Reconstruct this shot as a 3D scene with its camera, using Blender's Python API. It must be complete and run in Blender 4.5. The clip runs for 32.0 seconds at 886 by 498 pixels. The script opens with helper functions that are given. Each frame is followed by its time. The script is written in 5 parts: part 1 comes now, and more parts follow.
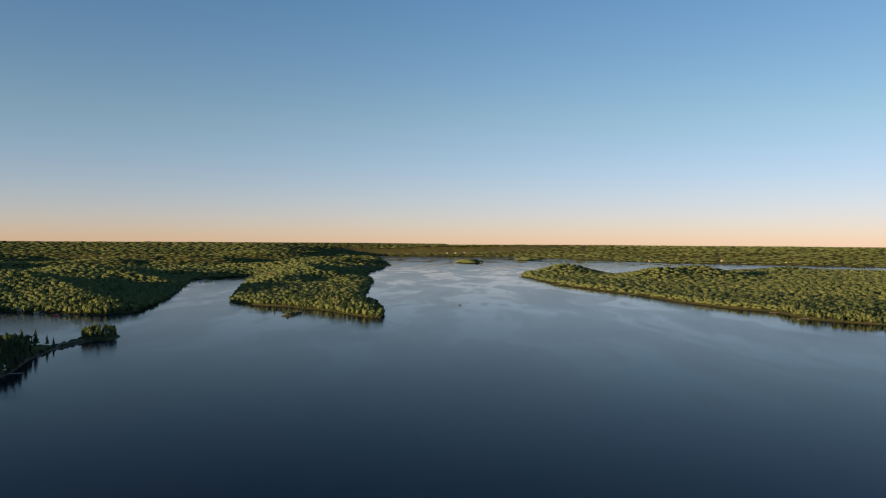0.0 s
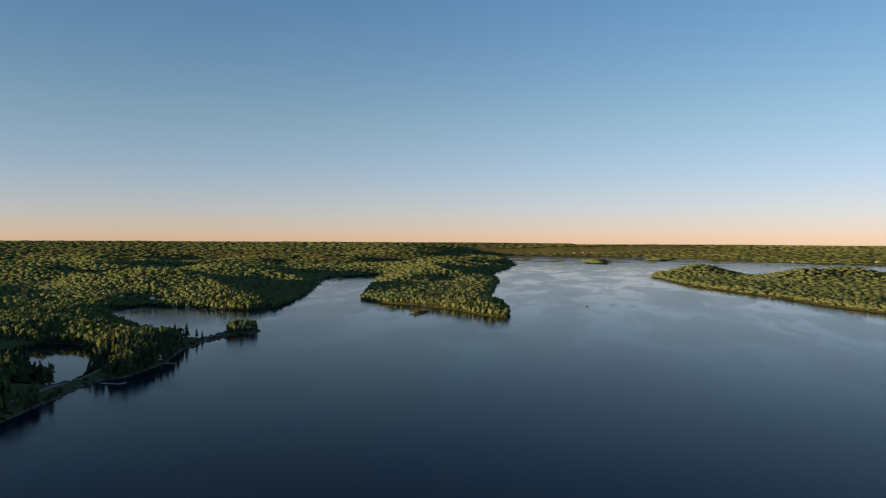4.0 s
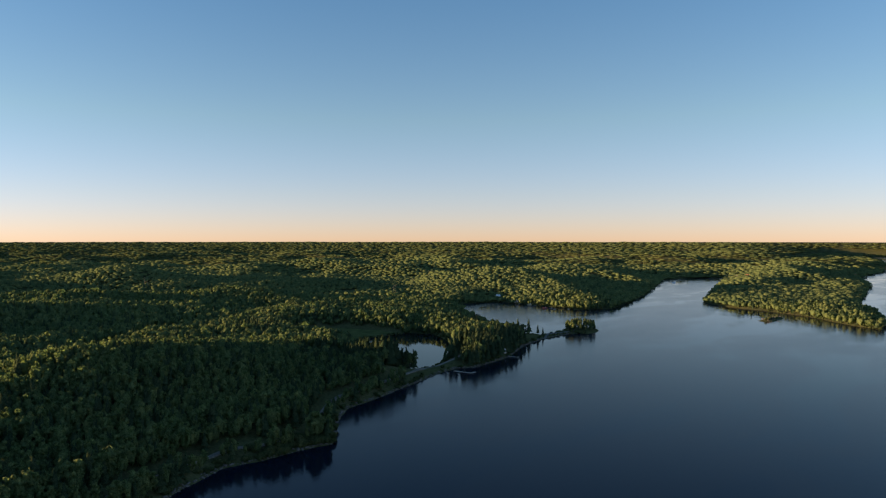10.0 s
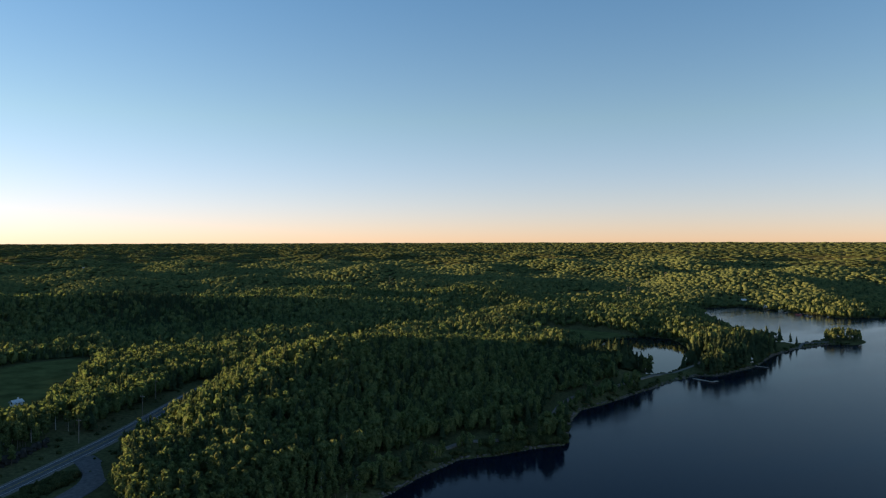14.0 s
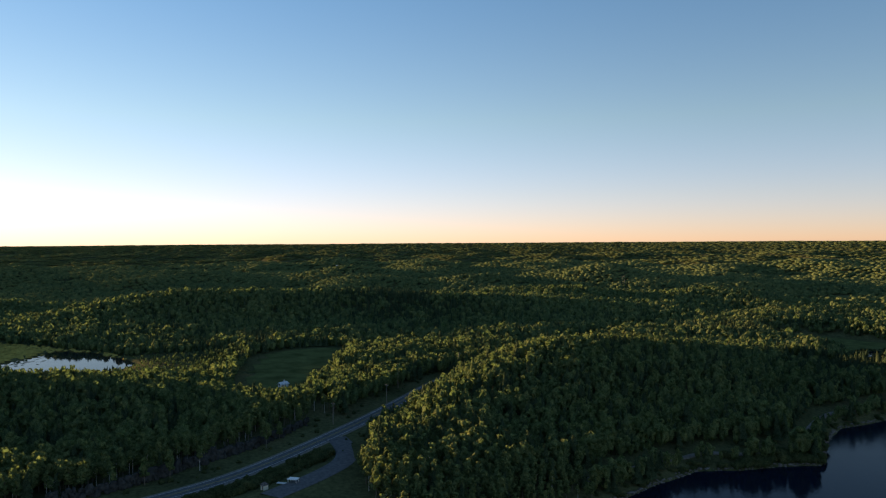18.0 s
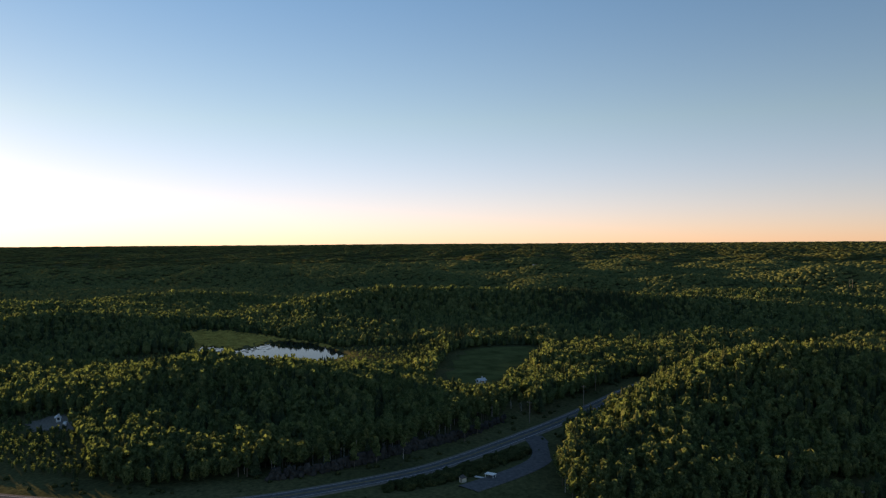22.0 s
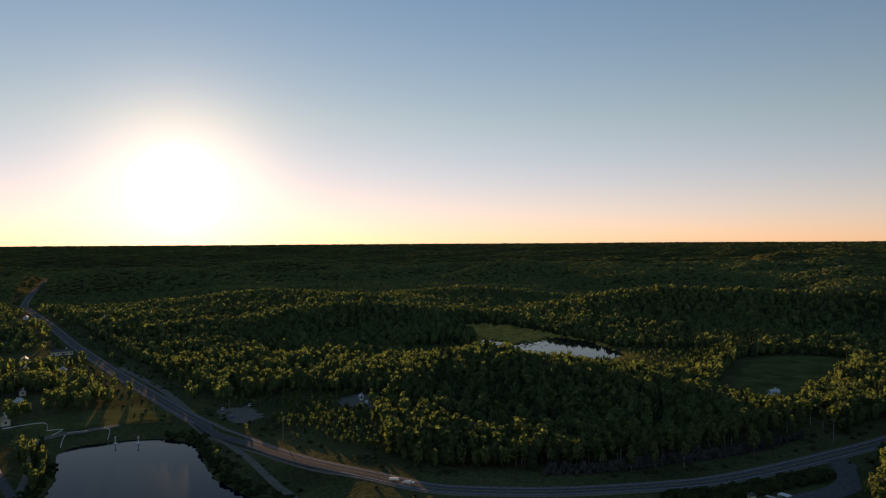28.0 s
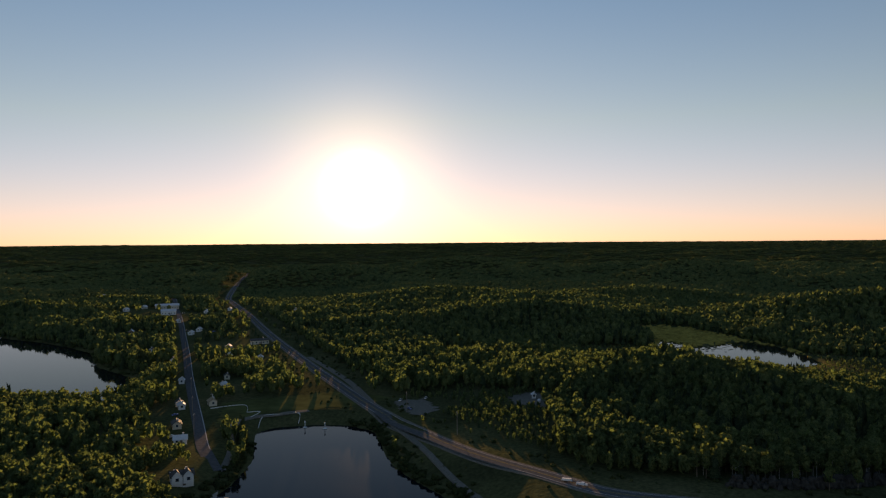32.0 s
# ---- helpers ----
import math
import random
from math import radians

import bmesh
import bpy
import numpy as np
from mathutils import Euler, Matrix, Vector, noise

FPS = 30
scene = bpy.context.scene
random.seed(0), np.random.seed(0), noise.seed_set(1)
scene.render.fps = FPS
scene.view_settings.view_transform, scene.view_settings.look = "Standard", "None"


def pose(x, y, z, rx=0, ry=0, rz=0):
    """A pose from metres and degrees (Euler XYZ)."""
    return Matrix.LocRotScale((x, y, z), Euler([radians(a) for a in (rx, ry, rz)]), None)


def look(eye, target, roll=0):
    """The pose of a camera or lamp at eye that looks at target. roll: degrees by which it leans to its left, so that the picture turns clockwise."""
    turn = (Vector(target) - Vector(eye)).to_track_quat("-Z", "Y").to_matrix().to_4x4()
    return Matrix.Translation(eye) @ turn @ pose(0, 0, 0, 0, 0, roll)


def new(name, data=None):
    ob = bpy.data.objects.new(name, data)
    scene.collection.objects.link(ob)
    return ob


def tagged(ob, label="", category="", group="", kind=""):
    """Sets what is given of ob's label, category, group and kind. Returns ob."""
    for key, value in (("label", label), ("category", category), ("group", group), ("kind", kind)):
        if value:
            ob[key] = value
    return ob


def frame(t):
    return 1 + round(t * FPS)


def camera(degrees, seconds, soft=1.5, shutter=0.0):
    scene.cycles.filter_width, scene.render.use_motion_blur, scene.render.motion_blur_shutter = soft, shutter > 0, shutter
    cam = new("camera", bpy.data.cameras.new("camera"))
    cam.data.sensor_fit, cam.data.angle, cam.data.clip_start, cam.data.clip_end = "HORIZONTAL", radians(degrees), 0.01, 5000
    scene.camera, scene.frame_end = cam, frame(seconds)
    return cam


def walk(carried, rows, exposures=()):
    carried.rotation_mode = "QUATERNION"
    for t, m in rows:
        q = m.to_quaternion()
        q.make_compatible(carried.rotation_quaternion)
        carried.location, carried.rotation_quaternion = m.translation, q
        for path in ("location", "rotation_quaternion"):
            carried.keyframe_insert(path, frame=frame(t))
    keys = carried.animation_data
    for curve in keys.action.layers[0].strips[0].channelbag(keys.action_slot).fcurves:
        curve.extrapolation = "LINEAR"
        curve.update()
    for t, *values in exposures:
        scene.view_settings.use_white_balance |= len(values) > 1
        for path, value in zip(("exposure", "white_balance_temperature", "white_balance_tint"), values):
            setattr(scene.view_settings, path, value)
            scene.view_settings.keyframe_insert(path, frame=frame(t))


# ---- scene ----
H = 90.0
cam = camera(62.19, 32.0, 1.25)
# seconds, heading to the left of north, tilt, roll: the drone turns on the spot
ROWS = [
    (0, 0.01, -0.60, 0.34),
    (0.5, 0.91, -0.61, 0.34),
    (1, 2.16, -0.63, 0.35),
    (1.5, 3.45, -0.65, 0.35),
    (2, 4.72, -0.66, 0.34),
    (2.5, 5.98, -0.66, 0.33),
    (3, 7.23, -0.66, 0.31),
    (3.5, 8.45, -0.67, 0.30),
    (5.5, 14.61, -0.68, 0.23),
    (6, 16.37, -0.69, 0.22),
    (6.5, 18.11, -0.69, 0.20),
    (7, 19.87, -0.69, 0.17),
    (7.5, 22.50, -0.70, 0.13),
    (8, 25.84, -0.70, 0.10),
    (8.5, 29.00, -0.71, 0.07),
    (9, 31.22, -0.71, 0.04),
    (9.5, 33.44, -0.71, 0.03),
    (10, 35.70, -0.71, 0.02),
    (10.5, 37.92, -0.71, 0.01),
    (11, 40.07, -0.70, -0.00),
    (11.5, 42.23, -0.68, -0.02),
    (12, 44.46, -0.66, -0.05),
    (12.5, 46.85, -0.65, -0.07),
    (13, 49.24, -0.63, -0.09),
    (13.5, 51.51, -0.63, -0.11),
    (14, 53.67, -0.64, -0.14),
    (14.5, 55.84, -0.63, -0.19),
    (15, 58.13, -0.62, -0.23),
    (15.5, 60.46, -0.62, -0.25),
    (17.5, 69.26, -0.63, -0.35),
    (18, 71.53, -0.62, -0.37),
    (18.5, 73.75, -0.62, -0.38),
    (19, 75.88, -0.61, -0.40),
    (19.5, 77.94, -0.60, -0.41),
    (20, 79.69, -0.60, -0.41),
    (20.5, 81.49, -0.59, -0.40),
    (21, 83.24, -0.57, -0.40),
    (21.5, 85.00, -0.57, -0.39),
    (22, 86.79, -0.56, -0.38),
    (22.5, 88.56, -0.56, -0.36),
    (23, 90.32, -0.55, -0.35),
    (23.5, 92.10, -0.55, -0.34),
    (24, 93.87, -0.55, -0.34),
    (24.5, 95.64, -0.55, -0.34),
    (25, 97.39, -0.55, -0.34),
    (25.5, 99.15, -0.55, -0.34),
    (27.5, 106.32, -0.57, -0.35),
    (28, 108.13, -0.58, -0.36),
    (28.5, 110.00, -0.59, -0.38),
    (29, 112.15, -0.59, -0.40),
    (29.5, 113.83, -0.60, -0.42),
    (30, 115.79, -0.60, -0.43),
    (30.5, 117.54, -0.61, -0.43),
    (31, 119.00, -0.62, -0.42),
    (31.5, 120.44, -0.64, -0.42),
    (32, 121.54, -0.64, -0.41),
]

def heading(yaw, tilt, roll):
    y, p = radians(yaw), radians(tilt)
    ahead = Vector((-math.sin(y) * math.cos(p), math.cos(y) * math.cos(p), math.sin(p)))
    eye = Vector((0, 0, H))
    return look(eye, eye + ahead * 100, roll)


walk(cam, [(t, heading(a, b, c)) for t, a, b, c in ROWS],
     exposures=[(0, 0.92, 6750, 22), (6, 1.05, 6750, 22), (11, 1.32, 6750, 21), (15, 1.35, 6950, 22), (19, 1.3, 7300, 26),
                (23, 1.05, 7900, 30), (28, 0.72, 8700, 33), (32, 0.66, 8800, 34)])

# ---- world, sun ----
SUN_AZ, SUN_EL = 127.9, 4.1
world = bpy.data.worlds.new("world")
scene.world = world
world.use_nodes = True
wn, wl = world.node_tree.nodes, world.node_tree.links
sky = wn.new("ShaderNodeTexSky")
sky.sky_type = "NISHITA"
sky.sun_disc = False
sky.sun_elevation = radians(SUN_EL)
sky.sun_rotation = radians(-SUN_AZ)
sky.altitude = 300
sky.air_density, sky.dust_density, sky.ozone_density = 0.75, 0.055, 1.6
bg = wn["Background"]
bg.inputs["Strength"].default_value = 0.135
# the evening sky pales to peach towards the horizon and deepens overhead, all round
way = wn.new("ShaderNodeTexCoord")
up = wn.new("ShaderNodeSeparateXYZ")
wl.new(way.outputs["Generated"], up.inputs[0])
tint = wn.new("ShaderNodeValToRGB")
el = tint.color_ramp.elements
while len(el) < 4:
    el.new(0.5)
for e, (p, c) in zip(el, ((0.0, (0.80, 0.72, 1.08)), (0.06, (0.80, 0.765, 0.93)), (0.16, (0.77, 0.85, 0.83)), (0.36, (0.55, 0.84, 0.95)))):
    e.position, e.color = p, (*c, 1)
wl.new(up.outputs[2], tint.inputs[0])
both = wn.new("ShaderNodeMix")
both.data_type, both.blend_type = "RGBA", "MULTIPLY"
both.inputs[0].default_value = 1.0
# the bright air round the sun levels off softly
soft = wn.new("ShaderNodeVectorMath")
soft.operation = "MULTIPLY_ADD"
soft.inputs[1].default_value, soft.inputs[2].default_value = (0.046, 0.038, 0.026), (1, 1, 1)
level = wn.new("ShaderNodeVectorMath")
level.operation = "DIVIDE"
wl.new(sky.outputs["Color"], soft.inputs[0])
wl.new(sky.outputs["Color"], level.inputs[0])
wl.new(soft.outputs[0], level.inputs[1])
wl.new(level.outputs[0], both.inputs[6])
wl.new(tint.outputs[0], both.inputs[7])
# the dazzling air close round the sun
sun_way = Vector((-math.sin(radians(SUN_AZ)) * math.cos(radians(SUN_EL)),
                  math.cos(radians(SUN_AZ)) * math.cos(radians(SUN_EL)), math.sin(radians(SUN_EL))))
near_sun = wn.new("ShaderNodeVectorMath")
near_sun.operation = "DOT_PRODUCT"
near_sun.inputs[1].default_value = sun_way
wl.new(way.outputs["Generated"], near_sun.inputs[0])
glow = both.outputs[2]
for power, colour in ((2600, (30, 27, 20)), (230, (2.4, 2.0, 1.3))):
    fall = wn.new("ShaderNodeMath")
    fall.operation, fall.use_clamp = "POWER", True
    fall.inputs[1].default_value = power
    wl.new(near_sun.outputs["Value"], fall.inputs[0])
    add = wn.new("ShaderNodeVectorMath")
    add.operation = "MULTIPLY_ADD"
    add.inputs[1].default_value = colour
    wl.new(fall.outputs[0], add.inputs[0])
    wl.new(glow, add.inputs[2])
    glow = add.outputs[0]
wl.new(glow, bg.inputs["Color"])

sun = new("sun", bpy.data.lights.new("sun", "SUN"))
sun.data.energy, sun.data.angle, sun.data.color = 5.0, radians(0.6), (1.0, 0.72, 0.38)
sun.matrix_world = look((0, 0, 300), Vector((0, 0, 300)) - sun_way * 100)

# ---- materials ----
def material(name, rough=0.8, spec=0.3):
    m = bpy.data.materials.new(name)
    m.use_nodes = True
    n, l = m.node_tree.nodes, m.node_tree.links
    b = n["Principled BSDF"]
    b.inputs["Roughness"].default_value = rough
    b.inputs["Specular IOR Level"].default_value = spec
    return m, n, l, b


def ramp(n, l, source, stops):
    r = n.new("ShaderNodeValToRGB")
    e = r.color_ramp.elements
    while len(e) < len(stops):
        e.new(0.5)
    for k, (p, c) in zip(e, stops):
        k.position, k.color = p, (*c, 1)
    l.new(source, r.inputs[0])
    return r.outputs[0]


def noise_tex(n, l, scale, detail=4, rough=0.6, coords=None, stretch=None):
    t = n.new("ShaderNodeTexNoise")
    t.inputs["Scale"].default_value = scale
    t.inputs["Detail"].default_value = detail
    t.inputs["Roughness"].default_value = rough
    src = coords
    if src is None:
        g = n.new("ShaderNodeNewGeometry")
        src = g.outputs["Position"]
    if stretch:
        mp = n.new("ShaderNodeMapping")
        mp.inputs["Scale"].default_value = stretch
        l.new(src, mp.inputs["Vector"])
        src = mp.outputs[0]
    l.new(src, t.inputs["Vector"])
    return t.outputs["Fac"]


def mix(n, l, fac, a, b, how="MIX"):
    m = n.new("ShaderNodeMix")
    m.data_type, m.blend_type = "RGBA", how
    for sock, v in ((m.inputs[0], fac), (m.inputs[6], a), (m.inputs[7], b)):
        if isinstance(v, (int, float)):
            sock.default_value = v
        elif isinstance(v, tuple):
            sock.default_value = (*v, 1)
        else:
            l.new(v, sock)
    return m.outputs[2]


def bump(n, l, b, height, strength, distance):
    k = n.new("ShaderNodeBump")
    k.inputs["Strength"].default_value, k.inputs["Distance"].default_value = strength, distance
    l.new(height, k.inputs["Height"])
    l.new(k.outputs[0], b.inputs["Normal"])


def plain(name, colour, rough=0.7, spec=0.3, grain=0.15, scale=2.0, metal=0.0):
    m, n, l, b = material(name, rough, spec)
    f = noise_tex(n, l, scale)
    dark = tuple(c * (1 - grain) for c in colour)
    light = tuple(min(1, c * (1 + grain)) for c in colour)
    l.new(ramp(n, l, f, [(0.3, dark), (0.7, light)]), b.inputs["Base Color"])
    b.inputs["Metallic"].default_value = metal
    return m


def foliage(name, tones, patch=0.004):
    """Leaves: tone by piece, by stand of trees and by fine grain; thin leaves let light through."""
    m, n, l, b = material(name, 0.95, 0.0)
    g = n.new("ShaderNodeNewGeometry")
    cell = n.new("ShaderNodeTexVoronoi")
    cell.voronoi_dimensions = "2D"
    cell.inputs["Scale"].default_value = 0.3
    l.new(g.outputs["Position"], cell.inputs["Vector"])
    tree = n.new("ShaderNodeSeparateColor")
    l.new(cell.outputs["Color"], tree.inputs[0])
    blend = n.new("ShaderNodeMath")
    blend.operation = "MULTIPLY_ADD"
    blend.inputs[1].default_value = 0.35
    l.new(g.outputs["Random Per Island"], blend.inputs[0])
    part_two = n.new("ShaderNodeMath")
    part_two.operation = "MULTIPLY"
    part_two.inputs[1].default_value = 0.65
    l.new(tree.outputs[0], part_two.inputs[0])
    l.new(part_two.outputs[0], blend.inputs[2])
    one = blend.outputs[0]
    c1 = ramp(n, l, one, [(0.15, tones[0]), (0.4, tones[1]), (0.6, tones[1]), (0.85, tones[2])])
    stand = noise_tex(n, l, patch, 3)
    c2 = ramp(n, l, stand, [(0.35, tones[0]), (0.65, tones[2])])
    c = mix(n, l, 0.35, c1, c2)
    fine = noise_tex(n, l, 2.0, 4, 0.8)
    tone = ramp(n, l, fine, [(0.35, (0.5, 0.5, 0.5)), (0.65, (1.5, 1.5, 1.5))])
    c = mix(n, l, 1.0, c, tone, "MULTIPLY")
    l.new(c, b.inputs["Base Color"])
    swell = n.new("ShaderNodeMath")
    swell.operation = "MULTIPLY_ADD"
    swell.inputs[1].default_value = -0.7
    l.new(cell.outputs["Distance"], swell.inputs[0])
    l.new(fine, swell.inputs[2])
    bump(n, l, b, swell.outputs[0], 0.85, 0.9)
    tr = n.new("ShaderNodeBsdfTranslucent")
    l.new(mix(n, l, 1.0, c, (0.78, 0.92, 0.72), "MULTIPLY"), tr.inputs["Color"])
    ms = n.new("ShaderNodeMixShader")
    ms.inputs[0].default_value = 0.43
    out = n["Material Output"]
    l.new(b.outputs[0], ms.inputs[1])
    l.new(tr.outputs[0], ms.inputs[2])
    l.new(ms.outputs[0], out.inputs["Surface"])
    return m


LEAF = foliage("broad_leaves", [(0.098, 0.142, 0.064), (0.150, 0.202, 0.080), (0.225, 0.252, 0.096)])
NEEDLE = foliage("needles", [(0.046, 0.078, 0.042), (0.074, 0.112, 0.056), (0.120, 0.148, 0.068)])
SHRUB = foliage("shrub_leaves", [(0.05, 0.075, 0.03), (0.085, 0.11, 0.045), (0.13, 0.145, 0.06)])
BARK = plain("grey_bark", (0.16, 0.13, 0.10), 0.9, 0.1, 0.3, 3)
BIRCH = plain("birch_bark", (0.62, 0.60, 0.55), 0.8, 0.2, 0.25, 2)


def ground_material():
    m, n, l, b = material("forest_floor", 0.95, 0.0)
    a = noise_tex(n, l, 0.02, 5)
    f = noise_tex(n, l, 0.6, 5)
    c = ramp(n, l, a, [(0.3, (0.058, 0.064, 0.030)), (0.5, (0.092, 0.096, 0.042)), (0.7, (0.128, 0.116, 0.056))])
    t = ramp(n, l, f, [(0.3, (0.6, 0.6, 0.6)), (0.7, (1.3, 1.3, 1.3))])
    l.new(mix(n, l, 1.0, c, t, "MULTIPLY"), b.inputs["Base Color"])
    bump(n, l, b, f, 0.6, 0.5)
    return m


def water_material(name, deep, ripple, patch):
    """Water: fine ripples, with long slicks and wind lanes of smoother and rougher surface."""
    m, n, l, b = material(name, 0.05, 0.5)
    b.inputs["Base Color"].default_value = (*deep, 1)
    b.inputs["IOR"].default_value = 1.135
    w1 = noise_tex(n, l, 0.9, 3, 0.6, stretch=(1.0, 0.55, 1.0))
    warp = n.new("ShaderNodeTexNoise")
    warp.inputs["Scale"].default_value = 0.004
    g = n.new("ShaderNodeNewGeometry")
    l.new(g.outputs["Position"], warp.inputs["Vector"])
    shift = n.new("ShaderNodeVectorMath")
    shift.operation = "MULTIPLY_ADD"
    shift.inputs[1].default_value = (160, 160, 0)
    l.new(warp.outputs["Color"], shift.inputs[0])
    l.new(g.outputs["Position"], shift.inputs[2])
    w2 = noise_tex(n, l, 0.010, 5, 0.62, coords=shift.outputs[0], stretch=(1.0, 0.28, 1.0))
    r = ramp(n, l, w2, [(0.36, (patch[1],) * 3), (0.50, (patch[1] * 0.85,) * 3), (0.57, (patch[0],) * 3), (0.60, (patch[0] * 1.5,) * 3), (0.67, (patch[1],) * 3)])
    l.new(r, b.inputs["Roughness"])
    bump(n, l, b, w1, ripple, 0.25)
    return m


GROUND = ground_material()
WATER = water_material("lake_water", (0.003, 0.008, 0.019), 0.14, (0.03, 0.17))
POND = water_material("still_water", (0.006, 0.010, 0.014), 0.03, (0.03, 0.05))

# ---- plan of the land ----
# shores in metres, the camera stands over (0, 0)
WEST_SHORE = [(-111, -122), (-149, -51), (-177, 19), (-205, 80), (-221, 139), (-230, 158), (-239, 184), (-234, 199),
              (-232, 221), (-228, 235), (-253, 262), (-269, 286), (-273, 313), (-282, 360), (-291, 399), (-292, 421),
              (-283, 435), (-288, 487), (-308, 546), (-316, 596), (-311, 646), (-303, 654), (-326, 656), (-328, 611),
              (-346, 604), (-402, 640), (-510, 752), (-552, 794), (-580, 852)]
NORTH_BAY = [(-559, 912), (-475, 890), (-408, 869), (-380, 908), (-412, 1086), (-504, 1430), (-564, 1638), (-542, 1737),
             (-480, 1798), (-449, 1710), (-364, 1301), (-312, 1076)]
POINT = [(-264, 1021), (-209, 992), (-155, 950), (-102, 878), (-71, 850), (-73, 924), (-91, 1020), (-121, 1130),
         (-138, 1340), (-153, 1622), (-215, 1975), (-198, 2425), (-206, 2846), (-358, 4000), (-453, 4477)]
FAR_SHORE = [(-453, 4477), (-209, 4495), (167, 4430), (391, 4272), (530, 4080), (741, 3620), (922, 3310), (1176, 3110),
             (1377, 2970), (1590, 2874), (2250, 2500), (2700, 1900), (3200, 600), (2600, -1500), (900, -1700), (250, -700), (60, -330), (-70, -200)]
LAKE = WEST_SHORE + NORTH_BAY + POINT + FAR_SHORE
EAST_LAND = [(205, 1926), (246, 1554), (294, 1379), (328, 1265), (358, 1115), (399, 1006), (434, 960), (433, 870),
             (461, 836), (502, 806), (700, 560), (1200, 380), (2000, 500), (2200, 1300), (1700, 2130), (1380, 2310),
             (1135, 2200), (1040, 2310), (890, 2260), (760, 2120), (644, 1990), (500, 1890), (432, 2030), (330, 2140), (246, 2130)]
ISLET = [(-330, 661), (-307, 645), (-295, 654), (-300, 684), (-317, 698), (-334, 684)]
REEF = [(-193, 867), (-187, 905), (-180, 930), (-173, 904), (-178, 860)]
FAR_ISLE = [(65, 3119), (103, 2972), (151, 3118), (121, 3469)]
FAR_ISLE_2 = [(368, 3674), (397, 3472), (479, 3676), (463, 3967)]
POND_EDGE = [(-440, 478), (-398, 445), (-342, 402), (-308, 396), (-306, 412), (-320, 448), (-341, 487), (-381, 535),
             (-416, 562), (-438, 558), (-445, 520)]
MERE_EDGE = [(-599, -163), (-567, -154), (-524, -128), (-506, -95), (-512, -56), (-534, -42), (-562, -50), (-606, -77),
             (-626, -104), (-606, -110), (-584, -118), (-574, -130), (-592, -148)]
MARSH_EDGE = [(-600, -166), (-630, -184), (-668, -200), (-692, -190), (-690, -165), (-668, -145), (-640, -114),
              (-628, -105), (-608, -112), (-586, -120), (-577, -132), (-592, -150)]
POND_MARSH = [(-532, 491), (-523, 542), (-461, 553), (-441, 548), (-442, 512), (-435, 480), (-455, 462), (-485, 465)]
VALLEY = [(-800, 752), (-830, 924), (-721, 920), (-634, 887), (-579, 795), (-569, 748), (-611, 690), (-683, 673)]
FIELD_EDGE = [(-396, 26), (-437, 22), (-527, 38), (-558, 55), (-570, 97), (-531, 98), (-430, 62), (-392, 44)]
SCRUB_EDGE = [(-232, -92), (-277, -115), (-365, -164), (-368, -212), (-328, -238), (-264, -214), (-220, -154), (-223, -118)]
TOWN_POND = [(-153, -190), (-187, -208), (-216, -226), (-249, -257), (-261, -255), (-274, -242), (-281, -226),
             (-278, -210), (-255, -187), (-238, -169), (-230, -156), (-205, -119), (-161, -132)]
WEST_LAKE = [(-420, -820), (-377, -731), (-377, -673), (-371, -610), (-361, -562), (-322, -493), (-314, -458),
             (-300, -410), (-270, -380), (-242, -374), (-226, -396), (-212, -430), (-206, -485), (-220, -820)]
HIGHWAY = [(-1379, -1448), (-1050, -1130), (-772, -852), (-690, -752), (-499, -498), (-399, -364), (-343, -286), (-296, -219), (-263, -166), (-247, -135),
           (-236, -102), (-230, -81), (-232, -63), (-240, -36), (-259, 1), (-275, 21), (-300, 45), (-334, 75),
           (-363, 98), (-396, 124), (-424, 151), (-473, 221), (-558, 326), (-640, 469)]
LAYBY = [(-305, 54), (-293, 55), (-279, 54), (-265, 49), (-251, 37), (-237, 21)]
STREET = [(-682, -865), (-586, -735), (-404, -498), (-308, -376), (-235, -281), (-205, -242), (-192, -220)]
RAIL = [(-413, -371), (-355, -288), (-302, -225), (-265, -179), (-228, -134), (-208, -101), (-192, -41)]
SHORE_TRACK = [(-232, 129), (-243, 164), (-248, 190), (-242, 211), (-241, 234), (-266, 265), (-281, 290), (-285, 315),
               (-294, 361), (-301, 400), (-306, 448), (-329, 489)]

HOUSE_SPOTS = [(-300, -337), (-266, -307), (-252, -314), (-225, -284), (-207, -259), (-474, -564), (-457, -555),
               (-382, -422), (-347, -441), (-430, -605), (-504, -631), (-386, -394), (-371, -497), (-322, -358),
               (-604, -908), (-578, -787), (-536, -763), (-621, -684), (-632, -588), (-298, -371), (-414, -458),
               (-587, -685), (-256, -321), (-605, -779), (-547, -702), (-447, -457)]

def spline(pts, step, closed=False):
    """Catmull-Rom through the corners, at about even steps."""
    p = np.array(pts, float)
    n = len(p)
    out = []
    for i in range(n if closed else n - 1):
        a, b, c, d = (p[(i - 1) % n], p[i], p[(i + 1) % n], p[(i + 2) % n]) if closed else \
            (p[max(i - 1, 0)], p[i], p[i + 1], p[min(i + 2, n - 1)])
        k = max(1, int(np.linalg.norm(c - b) / step))
        for t in np.arange(k) / k:
            out.append(0.5 * (2 * b + (c - a) * t + (2 * a - 5 * b + 4 * c - d) * t ** 2 + (3 * b - a - 3 * c + d) * t ** 3))
    if not closed:
        out.append(p[-1])
    return np.array(out)


